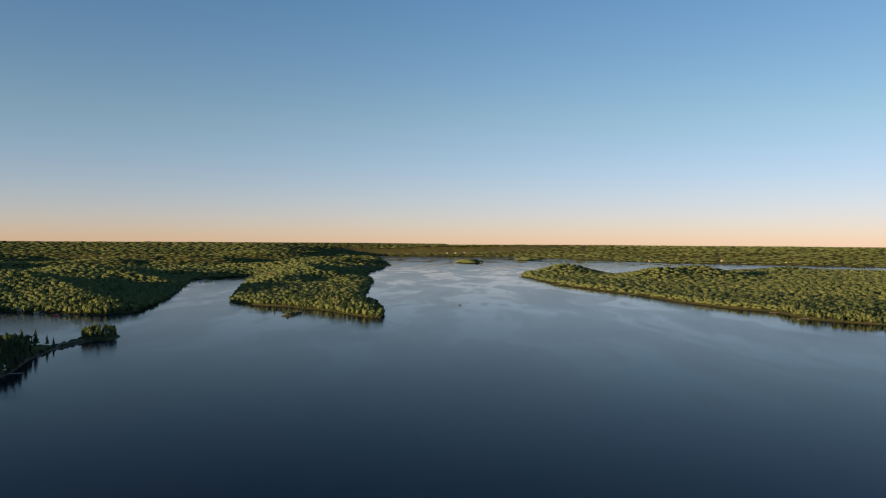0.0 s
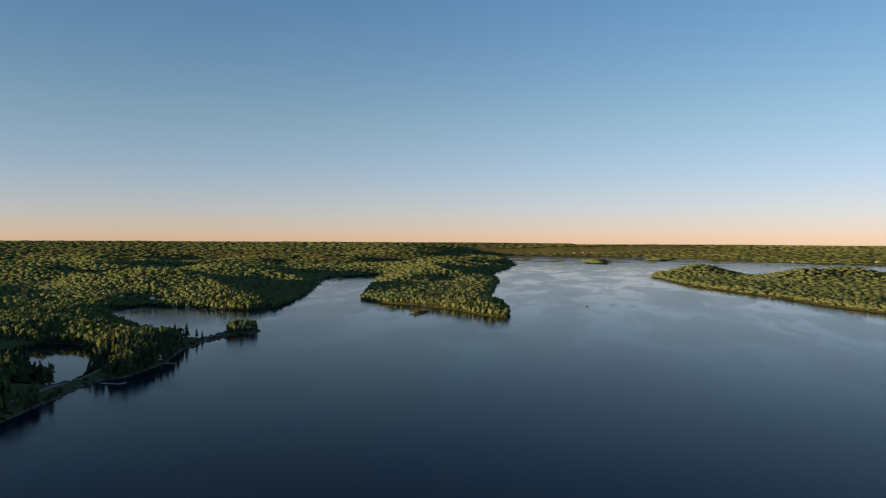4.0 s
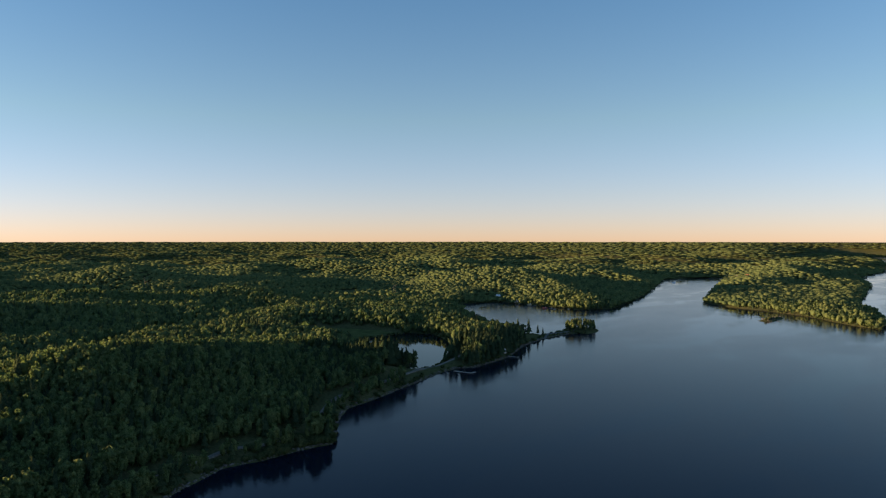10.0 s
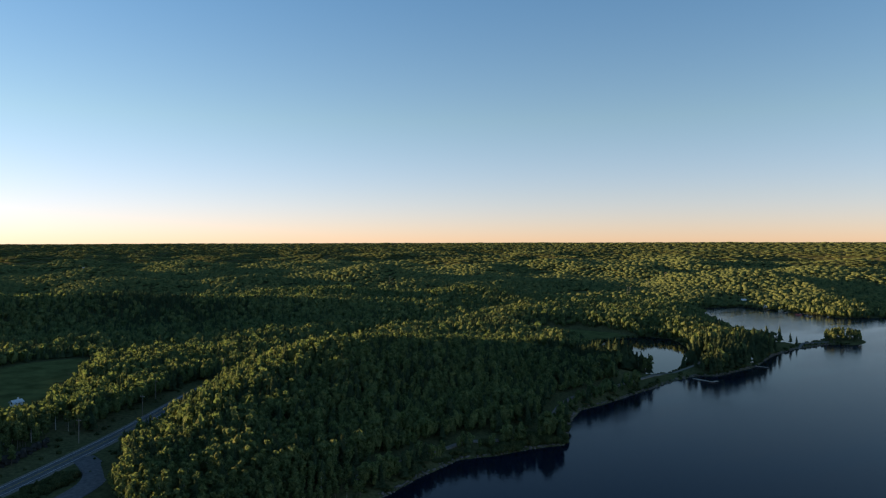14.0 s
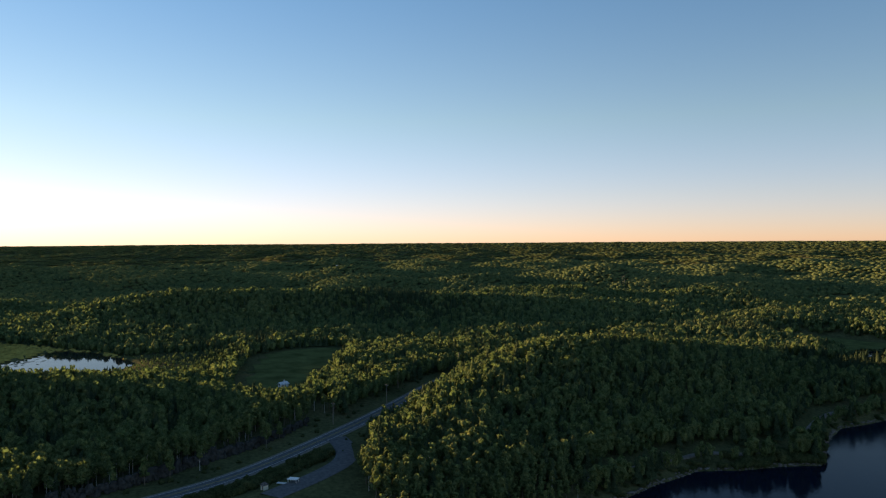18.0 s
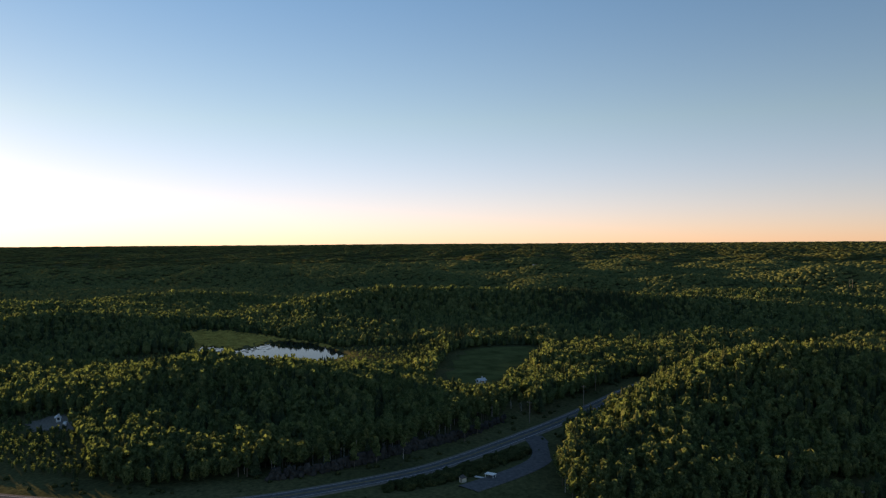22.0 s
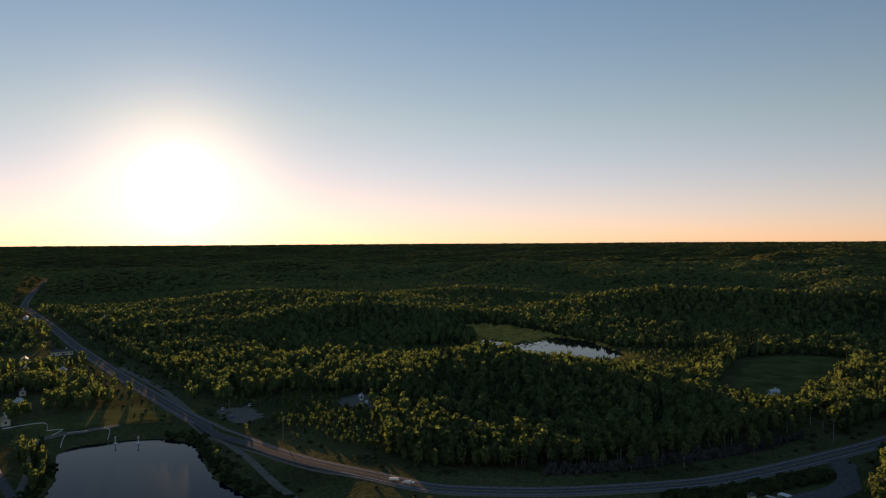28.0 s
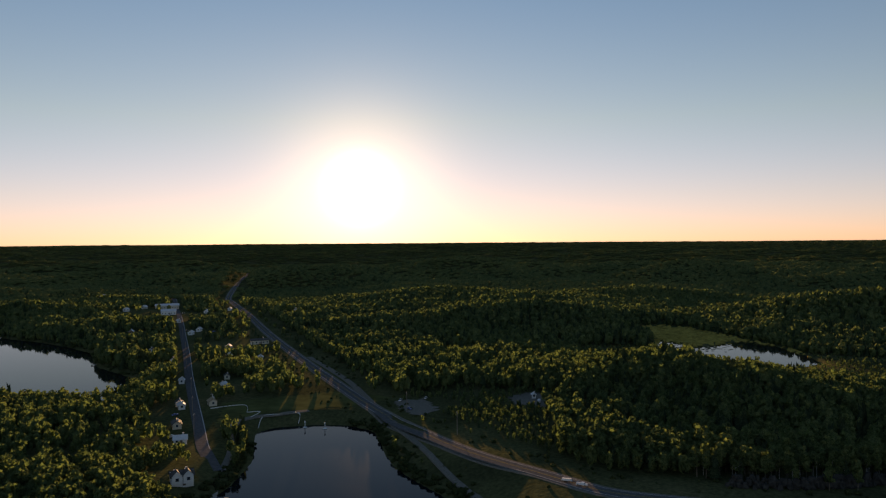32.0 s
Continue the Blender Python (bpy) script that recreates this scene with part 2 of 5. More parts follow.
def gap(q, line, closed=False, reach=90):
    """Distance of each point of q to a line of points; places far off the line get a large one."""
    near = ((q > line.min(0) - reach) & (q < line.max(0) + reach)).all(1)
    far = np.full(len(q), 900.0)
    if near.any():
        far[near] = gap_near(q[near], line, closed)
    return far


def gap_near(q, line, closed):
    best = np.full(len(q), 1e9)
    ends = np.roll(line, -1, 0) if closed else line[1:]
    for a, b in zip(line, ends):
        d = b - a
        t = np.clip(((q - a) @ d) / max(d @ d, 1e-9), 0, 1)
        best = np.minimum(best, ((q - a - t[:, None] * d) ** 2).sum(1))
    return np.sqrt(best)


def inside(q, ring):
    near = ((q > ring.min(0)) & (q < ring.max(0))).all(1)
    out = np.zeros(len(q), bool)
    out[near] = inside_near(q[near], ring)
    return out


def inside_near(q, ring):
    hit = np.zeros(len(q), bool)
    for (x0, y0), (x1, y1) in zip(ring, np.roll(ring, -1, 0)):
        if y0 != y1:
            cross = ((y0 > q[:, 1]) != (y1 > q[:, 1])) & (q[:, 0] < (x1 - x0) * (q[:, 1] - y0) / (y1 - y0) + x0)
            hit ^= cross
    return hit


def depth_in(q, ring):
    """Distance to the edge of a ring, positive inside."""
    return np.where(inside(q, ring), 1, -1) * gap(q, ring, True)


RINGS = {name: np.array(ring, float) for name, ring in (
    ("lake", LAKE), ("east", EAST_LAND), ("islet", ISLET), ("reef", REEF), ("isle", FAR_ISLE), ("isle2", FAR_ISLE_2),
    ("pond", POND_EDGE), ("mere", MERE_EDGE), ("marsh", MARSH_EDGE), ("field", FIELD_EDGE), ("town_pond", TOWN_POND),
    ("west_lake", WEST_LAKE), ("pond_marsh", POND_MARSH), ("valley", VALLEY), ("scrub", SCRUB_EDGE))}
for name, step in (("pond", 12), ("mere", 12), ("town_pond", 10), ("west_lake", 25), ("field", 12), ("islet", 8), ("pond_marsh", 15), ("valley", 40), ("marsh", 15)):
    RINGS[name] = spline(RINGS[name], step, True)
ROAD_LINE = spline(HIGHWAY, 12)


def shore(q):
    """How far a point stands inside dry land (metres, negative in water)."""
    s = -depth_in(q, RINGS["lake"])
    for k in ("east", "islet", "reef", "isle", "isle2"):
        s = np.maximum(s, depth_in(q, RINGS[k]))
    for k in ("pond", "town_pond", "west_lake"):
        s = np.minimum(s, -depth_in(q, RINGS[k]))
    return s


def waves(q, size, seed):
    """Gentle rolling relief, about -1 to 1."""
    rng = np.random.RandomState(seed)
    z = 0
    for k in range(7):
        a, w, f = rng.uniform(0, 6.28), size * rng.uniform(0.5, 1.8), rng.uniform(0, 6.28)
        z = z + np.sin((q[:, 0] * math.cos(a) + q[:, 1] * math.sin(a)) * 6.28 / w + f)
    return z / 3.5


def smooth(x, a, b):
    t = np.clip((x - a) / (b - a), 0, 1)
    return t * t * (3 - 2 * t)


# x, y, heading of the long axis, half length, half width, height
HILLS = [(-356, 208, 104, 104, 58, 22), (-372, -40, 75, 80, 45, 6), (-405, -138, 84, 72, 48, 13), (-830, -10, 92, 125, 62, 20), (-800, 215, 74, 190, 60, 20), (-1240, 395, 75, 230, 100, 22),
         (-820, -440, 60, 240, 100, 14), (-490, 985, 20, 110, 70, 9),
         (-240, 1120, 75, 90, 60, 8), (-350, 1800, 80, 300, 110, 12), (-760, 690, 60, 300, 70, 12),
         (-950, 850, 40, 400, 120, 16), (760, 1250, 130, 330, 130, 8), (640, 1850, 20, 100, 75, 27), (515, 1745, 20, 70, 60, 18),
         (335, 2000, 60, 95, 65, 27), (1000, 2180, 20, 120, 60, 9), (-1700, -300, 100, 500, 200, 18), (-1500, 1200, 60, 500, 250, 16),
         (-430, 655, 45, 110, 35, 4), (-205, -345, 60, 110, 60, 1), (-620, -330, 110, 120, 62, 18)]


def ground_height(q):
    s = shore(q)
    r = np.hypot(q[:, 0], q[:, 1])
    flat = 1 - smooth(r, 2600, 4400)
    z = 8 + 3.6 * waves(q, 240, 3) * (0.5 + 0.8 * smooth(r, 700, 1300)) * flat + 13 * waves(q, 850, 5) * smooth(r, 800, 1700) * flat
    z = z + 14 * waves(q, 430, 13) * smooth(r, 750, 1300) * flat
    east = depth_in(q, RINGS["east"]) > 0
    z = np.where(east, 1 + z * 0.22, z)
    for x, y, a, u, v, h in HILLS:
        c, d = math.cos(radians(a)), math.sin(radians(a))
        du = ((q[:, 0] - x) * c + (q[:, 1] - y) * d) / u
        dv = ((q[:, 1] - y) * c - (q[:, 0] - x) * d) / v
        z = z + h * np.exp(-(du ** 2 + dv ** 2))
    side = np.degrees(np.arctan2(-q[:, 0], q[:, 1]))
    rise = np.where(q[:, 0] > 0, 62, 68) * smooth(r, 2800, 4900) ** 1.1 * smooth(s, -60, 600)
    rise = rise * (1 - 0.85 * np.exp(-((side - 6) / 5) ** 2) * (1 - smooth(r, 4350, 4900)))
    z = z + np.where(east, 0, rise) + 1.2 * waves(q, 1500, 9) * smooth(r, 2500, 4000)
    z = np.maximum(z, 3)
    # low wet ground and made ground
    for ring, level, soft in (("mere", 8.3, 25), ("marsh", 8.5, 25), ("field", 8.2, 30), ("pond_marsh", 1.0, 15), ("valley", 7.0, 60)):
        k = smooth(-depth_in(q, RINGS[ring]), 0, soft)
        z = level + (z - level) * k
    d = gap(q, ROAD_LINE)
    z = 8 + (z - 8) * smooth(d, 9, 34)
    town = smooth(np.hypot((q[:, 0] + 330) / 1.2, q[:, 1] + 400), 150, 330)
    z = 4 + (z - 4) * town
    slope = np.where((r < 700) | (depth_in(q, RINGS["east"]) > 0), 0.34, 0.22)
    z = np.minimum(z, 0.35 + slope * np.abs(s) ** 0.95)
    water = s < 0
    mere = depth_in(q, RINGS["mere"])
    z = np.where(water, np.maximum(s * 0.3, -3), z)
    return np.where(mere > -3, 8.3 - np.clip(mere + 2, 0, 2.5), z), s

# ---- ground and water ----
def mesh_object(name, verts, faces, mat, smooth_shade=False):
    me = bpy.data.meshes.new(name)
    v = np.asarray(verts, np.float32)
    f = np.asarray(faces, np.int32)
    me.vertices.add(len(v))
    me.vertices.foreach_set("co", v.ravel())
    me.loops.add(f.size)
    me.loops.foreach_set("vertex_index", f.ravel())
    me.polygons.add(len(f))
    me.polygons.foreach_set("loop_start", np.arange(0, f.size, f.shape[1], dtype=np.int32))
    me.polygons.foreach_set("use_smooth", np.full(len(f), smooth_shade))
    me.update(calc_edges=True)
    me.materials.append(mat)
    return new(name, me)


def part(name, bm, mat, parent, label=""):
    """Links a bmesh as one mesh object under a thing."""
    me = bpy.data.meshes.new(name)
    bm.to_mesh(me)
    bm.free()
    me.materials.append(mat)
    ob = new(name, me)
    ob.parent = parent
    if label:
        ob["label"] = label
    return ob


def grid_faces(rows, cols, wrap=False):
    i, j = np.meshgrid(np.arange(rows - 1), np.arange(cols if wrap else cols - 1), indexing="ij")
    j2 = (j + 1) % cols
    return np.stack([i * cols + j, (i + 1) * cols + j, (i + 1) * cols + j2, i * cols + j2], -1).reshape(-1, 4)


# rings of ground round the lake, finer where the camera looks; headings to the left of north
turns = np.radians(np.concatenate([np.arange(-36, 156, 0.5), np.arange(156, 324, 4.0)]))
radii = np.concatenate([[0.5, 40, 80], 120 * np.exp(np.arange(0, math.log(4950 / 120), 0.0145)), [4950]])
tt, rr = np.meshgrid(turns, radii)
plan = np.stack([-np.sin(tt) * rr, np.cos(tt) * rr], -1).reshape(-1, 2)
height, _ = ground_height(plan)
ground = mesh_object("ground", np.column_stack([plan, height]), grid_faces(len(radii), len(turns), True)[:, ::-1], GROUND, True)
tagged(ground, "rolling forest floor of moss and grass round the lake", "ground", kind="structure")

ring_t = np.radians(np.arange(0, 360, 3.0))
ring_r = np.array([0.5, 60, 200, 500, 1000, 2000, 3300, 4900])
tt, rr = np.meshgrid(ring_t, ring_r)
lake = mesh_object("water", np.stack([-np.sin(tt) * rr, np.cos(tt) * rr, 0 * rr], -1).reshape(-1, 3),
                   grid_faces(len(ring_r), len(ring_t), True)[:, ::-1], WATER, True)
tagged(lake, "wide calm dark blue lake with faint wind streaks", "lake", kind="structure")


def sheet(name, ring, z, mat):
    """A flat face inside a ring of points."""
    bm = bmesh.new()
    f = bm.faces.new([bm.verts.new((x, y, z)) for x, y in ring])
    if f.calc_area() and f.normal.z < 0:
        f.normal_flip()
    f.normal_update()
    if f.normal.z < 0:
        f.normal_flip()
    bmesh.ops.triangulate(bm, faces=bm.faces)
    return part(name, bm, mat, None)


for name, ring, label in (("town_pond", RINGS["town_pond"], "calm grey village pond with a curved beach"),
                          ("west_lake", RINGS["west_lake"], "calm pale lake behind the village"),
                          ("cove_pond", RINGS["pond"], "still round pond cut off from the lake by a gravel bank")):
    tagged(sheet(name, ring, 0.05, POND), label, "pond", kind="structure")
mere = sheet("mere", spline(MERE_EDGE, 6, True), 8.0, POND)
tagged(mere, "pale still pond water ringed by marsh", "pond", kind="structure")

# ---- forest ----
def ico(level=0):
    bm = bmesh.new()
    bmesh.ops.create_icosphere(bm, subdivisions=level + 1, radius=1)
    v = np.array([x.co[:] for x in bm.verts])
    f = np.array([[x.index for x in y.verts] for y in bm.faces])
    bm.free()
    return v, f


ICO, ICO_F = ico()
ICO2, ICO2_F = ico(1)


def lumps(rng, spec, base=ICO, faces=ICO_F, rough=0.36, open_leaf=0.0):
    """Joined leaf clumps with gaps between the leaves: rows of x, y, z, half width, half height."""
    vs, fs, k = [], [], 0
    for x, y, z, w, h in spec:
        a = rng.uniform(0, 6.28)
        v = base * (1 + rng.uniform(-rough, rough, (len(base), 1)))
        v = np.column_stack([v[:, 0] * math.cos(a) - v[:, 1] * math.sin(a), v[:, 0] * math.sin(a) + v[:, 1] * math.cos(a), v[:, 2]])
        vs.append(v * (w, w, h) + (x, y, z))
        keep = rng.uniform(0, 1, len(faces)) >= open_leaf
        fs.append(faces[keep] + k)
        k += len(base)
    return np.concatenate(vs), np.concatenate(fs)


def cones(rng, tiers, sides, height, width, low=0.12):
    """A conifer crown of ragged tiers."""
    vs, fs, k = [], [], 0
    for i in range(tiers):
        z0 = low + (1 - low) * i / tiers
        z1 = min(1.0, z0 + (1 - low) / tiers * 1.7)
        w = width * (1 - (i / tiers) ** 1.15) * rng.uniform(0.85, 1.15)
        a = np.arange(sides) / sides * 6.283 + rng.uniform(0, 6)
        rad = w * (1 + rng.uniform(-0.3, 0.3, sides))
        v = np.column_stack([np.cos(a) * rad, np.sin(a) * rad, np.full(sides, z0) * height + rng.uniform(-0.03, 0.03, sides) * height])
        vs += [v, [[rng.uniform(-.1, .1), rng.uniform(-.1, .1), z1 * height]]]
        for s in range(sides):
            fs.append([k + s, k + (s + 1) % sides, k + sides])
        k += sides + 1
    return np.concatenate(vs), np.array(fs)


def joined(*parts):
    vs, fs, k = [], [], 0
    for v, f in parts:
        vs.append(v)
        fs.append(f + k)
        k += len(v)
    return np.concatenate(vs), np.concatenate(fs)


CAP_F = ICO_F[ICO[ICO_F].mean(1)[:, 2] > -0.6]


def crown_lumps(rng, count, reach, low, high, size):
    """Places for leaf clumps round the shoulder of a crown."""
    spec = []
    for i in range(count):
        a = i * 2.4 + rng.uniform(-.5, .5)
        z = low + (high - low) * (i + 0.5) / count + rng.uniform(-.04, .04)
        d = reach * math.sqrt(max(0.08, 1 - ((z - low) / (high - low + 0.12)) ** 2)) * rng.uniform(0.85, 1.12)
        k = size * rng.uniform(0.75, 1.25)
        spec.append((math.cos(a) * d, math.sin(a) * d, z, k, k * rng.uniform(0.8, 1.1)))
    return spec


def broad_near(rng):
    """A rounded crown: a rough dome with smaller leaf clumps breaking its outline."""
    dome = lumps(rng, [(rng.uniform(-.03, .03), rng.uniform(-.03, .03), 0.57, 0.155, 0.34)], ICO2, ICO2_F, 0.22, 0.34)
    return joined(dome, lumps(rng, crown_lumps(rng, 8, 0.145, 0.48, 0.9, 0.085), ICO, ICO_F, 0.3, 0.3))


def broad_wood(rng):
    spec = [(rng.uniform(-.02, .02), rng.uniform(-.02, .02), 0.56, 0.17, 0.36)] + crown_lumps(rng, 3, 0.135, 0.52, 0.9, 0.1)
    return lumps(rng, spec, ICO, ICO_F, rough=0.24, open_leaf=0.3)


def broad_mid(rng):
    spec = [(0, 0, 0.5, 0.27, 0.42)] + crown_lumps(rng, 1, 0.18, 0.6, 0.85, 0.18)
    return lumps(rng, spec, ICO, ICO_F, rough=0.22, open_leaf=0.27)


def broad_far(rng):
    return lumps(rng, [(0, 0, 0.46, 0.52, 0.36)], ICO, CAP_F, rough=0.2)


def canopy_far(rng):
    return lumps(rng, [(0, 0, 0.36, 2.9, 0.36)], ICO, CAP_F, rough=0.16)


def scatter(name, places, sizes, kinds, templates, mat, label, widths=None):
    """One mesh of many trees: each takes one of the templates, turned and scaled."""
    widths = sizes if widths is None else widths
    rng = np.random.RandomState(len(places))
    vs, fs, k = [], [], 0
    for t, (tv, tf) in enumerate(templates):
        pick = np.where(kinds == t)[0]
        if not len(pick):
            continue
        a = rng.uniform(0, 6.283, len(pick))
        c, s = np.cos(a)[:, None], np.sin(a)[:, None]
        w = (widths[pick] * rng.uniform(0.85, 1.2, len(pick)))[:, None]
        h = sizes[pick][:, None]
        x = (tv[None, :, 0] * c - tv[None, :, 1] * s) * w + places[pick, 0][:, None]
        y = (tv[None, :, 0] * s + tv[None, :, 1] * c) * w + places[pick, 1][:, None]
        z = tv[None, :, 2] * h + places[pick, 2][:, None]
        vs.append(np.stack([x, y, z], -1).reshape(-1, 3))
        fs.append((tf[None] + (np.arange(len(pick)) * len(tv))[:, None, None]).reshape(-1, 3) + k)
        k += len(pick) * len(tv)
    ob = mesh_object(name, np.concatenate(vs), np.concatenate(fs), mat, True)
    return tagged(ob, label, "forest", kind="stuff")


def stand(q):
    """Chance of a tree at each place."""
    s = shore(q)
    r = np.hypot(q[:, 0], q[:, 1])
    ok = (s > np.where(r > 700, 1.0, 2.4)).astype(float)
    ok *= gap(q, ROAD_LINE) > np.where((q[:, 1] < -180) | (q[:, 1] > 140), 8.5, 14)
    ok *= gap(q, spline(LAYBY, 10)) > 10
    ok *= gap(q, spline(STREET, 40)) > 8
    ok *= gap(q, spline(RAIL, 20)) > 5
    ok *= gap(q, spline(SHORE_TRACK, 20)) > 4.6
    ok *= np.where(depth_in(q, RINGS["valley"]) > -3, 0.22, 1)
    for k in ("mere", "marsh", "field", "pond_marsh"):
        ok *= depth_in(q, RINGS[k]) < -4
    bank = (depth_in(q, RINGS["pond"]) > -45) & (depth_in(q, RINGS["lake"]) > -26) & (q[:, 1] < 432)
    ok *= ~bank
    ok *= np.where(depth_in(q, RINGS["scrub"]) > 0, 0.9, 1)
    for k in ("islet", "reef"):
        ok *= depth_in(q, RINGS[k]) < -2
    # the open spit, the lawn by the town pond, the yard by the barn
    spit = (q[:, 0] > -330) & (q[:, 1] > 560) & (depth_in(q, RINGS["islet"]) < 0) & (q[:, 1] < 700)
    ok *= ~spit
    for x, y, d in ((-275, -268, 40), (-305, -262, 24), (-316, -206, 18), (-345, -158, 14), (-260, 36, 15), (-178, -212, 22),
                    (-440, -465, 38), (-548, -705, 50), (-246, -283, 32)):
        ok *= np.hypot(q[:, 0] - x, q[:, 1] - y) > d
    ok *= ~((r < 264) & (q[:, 1] < 52) & (q[:, 1] > -150))
    for x, y in HOUSE_SPOTS:
        k = 1 - min(16, 0.03 * math.hypot(x, y)) / math.hypot(x, y)
        ok *= np.hypot(q[:, 0] - x * k, q[:, 1] - y * k) > 10 + 0.012 * math.hypot(x, y)
    town = np.hypot((q[:, 0] + 330) / 1.1, q[:, 1] + 400) < 210
    ok *= np.where((gap(q, spline(STREET, 40)) < 65) & (r > 300), 0.62, 1)
    ok *= np.where(town & (depth_in(q, RINGS["west_lake"]) < -70), 0.66, 1)
    cut = (gap(q, ROAD_LINE) < 24) & (q[:, 1] < 60)
    ok *= np.where(cut, 0.12, 1)
    return ok


def low_growth(q):
    """Scrub on the near banks of the mere and the pond and beside the highway, and tall timber on the spit."""
    r = np.hypot(q[:, 0], q[:, 1])
    bank = (depth_in(q, RINGS["mere"]) > -72) & (r < 580) & (q[:, 0] > -575)
    k = np.where(bank, 0.28 + 0.3 * smooth(-depth_in(q, RINGS["mere"]), 30, 72), 1.0)
    fringe = (depth_in(q, RINGS["pond"]) > -60) & (r < 545) & (q[:, 0] < -345)
    k = np.where(fringe, 0.5, k)
    tall = np.exp(-(np.hypot(q[:, 0] + 318, q[:, 1] - 520) / 55) ** 2) + np.exp(-(np.hypot(q[:, 0] + 326, q[:, 1] - 385) / 26) ** 2)
    k = np.where((depth_in(q, RINGS["isle"]) > 0) | (depth_in(q, RINGS["isle2"]) > 0), 2.4, k)
    k = np.where(depth_in(q, RINGS["scrub"]) > 0, 0.42, k)
    return k * (1 + 0.55 * tall)


rng = np.random.RandomState(7)


def sow(r0, r1, spacing, grow):
    """Places in a fan round the camera, spaced by a length that grows with distance."""
    out = []
    r = r0
    while r < r1:
        step = spacing + grow * (r - r0)
        n = int(radians(194) * r / step)
        a = np.radians(-37) + radians(194) * (np.arange(n) + rng.uniform(-0.45, 0.45, n)) / max(n, 1)
        d = r + rng.uniform(-0.45, 0.45, n) * step
        out.append(np.column_stack([-np.sin(a) * d, np.cos(a) * d, np.full(n, step)]))
        r += step * 0.9
    p = np.concatenate(out)
    q = p[:, :2]
    keep = rng.uniform(0, 1, len(q)) < stand(q) * 0.97
    p = p[keep]
    z, s = ground_height(p[:, :2])
    return np.column_stack([p[:, :2], z, p[:, 2]]), s[keep] if len(s) != len(p) else s


def conifer_share(q):
    k = waves(q, 160, 21) * 0.5 + waves(q, 500, 22) * 0.5
    base = 0.22 + 0.42 * smooth(k, 0.1, 0.9)
    pondside = np.exp(-(np.hypot(q[:, 0] + 345, q[:, 1] - 385) / 45) ** 2) + np.exp(-(np.hypot(q[:, 0] + 300, q[:, 1] - 500) / 60) ** 2)
    base = base * (1 - 0.5 * smooth(np.hypot(q[:, 0], q[:, 1]), 600, 1100))
    base = base * np.where((q[:, 1] < 60) & (np.hypot(q[:, 0], q[:, 1]) < 520), 0.3, 1)
    ridge = np.exp(-(np.hypot((q[:, 0] + 800) / 2.2, q[:, 1] - 215) / 60) ** 2)
    return np.clip(base + pondside + 0.8 * ridge, 0, 0.95)


def front(q):
    """The stretch whose trees stand as things of their own: the foot of the hill by the lake and the road cut."""
    r = np.hypot(q[:, 0], q[:, 1])
    foot = (r < 258) & (q[:, 1] > 50) & (q[:, 0] < -150)
    cut = (gap(q, ROAD_LINE) < 34) & (q[:, 1] > -60) & (q[:, 1] < 62) & (q[:, 0] < -230) & (depth_in(q, np.array(
        [(-240, -61), (-240, -36), (-259, 1), (-275, 21), (-300, 45), (-334, 75), (-397, 59), (-329, -61)], float)) > 0)
    return foot | cut


def plant(name, r0, r1, spacing, grow, broad, cone, size, note):
    p, _ = sow(r0, r1, spacing, grow)
    p = p[~front(p[:, :2])]
    con = rng.uniform(0, 1, len(p)) < conifer_share(p[:, :2])
    big = size * (0.56 + 0.84 * rng.beta(2.2, 3.2, len(p))) * np.maximum(1, p[:, 3] / spacing * 0.5)
    big *= 1 + 0.14 * waves(p[:, :2], 70, 41) + 0.10 * waves(p[:, :2], 200, 42)
    big = np.minimum(big, 15.0 if r0 < 1500 else 10.0) * low_growth(p[:, :2])
    kinds = rng.randint(0, len(broad), len(p))
    p[:, 2] -= 0.4
    spread = np.abs(broad[0][0][:, 0]).max()
    wide = np.maximum(big, p[:, 3] * (0.60 if r0 > 900 else 0.5) / spread * np.minimum(1, big / size * 1.3))
    scatter(name, p[~con], big[~con], kinds[~con], broad, LEAF, "mixed broadleaf forest, " + note, wide[~con])
    kinds = rng.randint(0, len(cone), len(p))
    scatter("conifers", p[con], big[con] * 1.05, kinds[con], cone, NEEDLE, "dark conifers among the forest, " + note)
    return len(p)


near_b = [broad_near(rng) for _ in range(6)]
near_c = [cones(rng, 5, 7, 1.0, 0.2) for _ in range(5)]
mid_b = [broad_mid(rng) for _ in range(6)]
mid_c = [cones(rng, 3, 6, 1.0, 0.2) for _ in range(4)]
far_b = [broad_far(rng) for _ in range(6)]
far_c = [cones(rng, 2, 5, 1.0, 0.25) for _ in range(4)]
wood_b = [broad_wood(rng) for _ in range(6)]
wood_c = [cones(rng, 4, 6, 1.0, 0.2) for _ in range(4)]
canopy_b = [canopy_far(rng) for _ in range(6)]
plant("forest", 150, 300, 3.0, 0.0, near_b, near_c, 10.0, "close stand in low evening sun")
plant("forest", 300, 560, 3.2, 0.001, wood_b, wood_c, 9.8, "beyond the road")
plant("forest", 560, 1050, 4.2, 0.003, mid_b, mid_c, 8.8, "middle distance")
plant("forest", 1050, 2500, 6.2, 0.0072, far_b, far_c, 7.0, "far wooded hills")
plant("forest", 2500, 4800, 21.0, 0.007, canopy_b, far_c, 4.2, "distant canopy under the horizon")

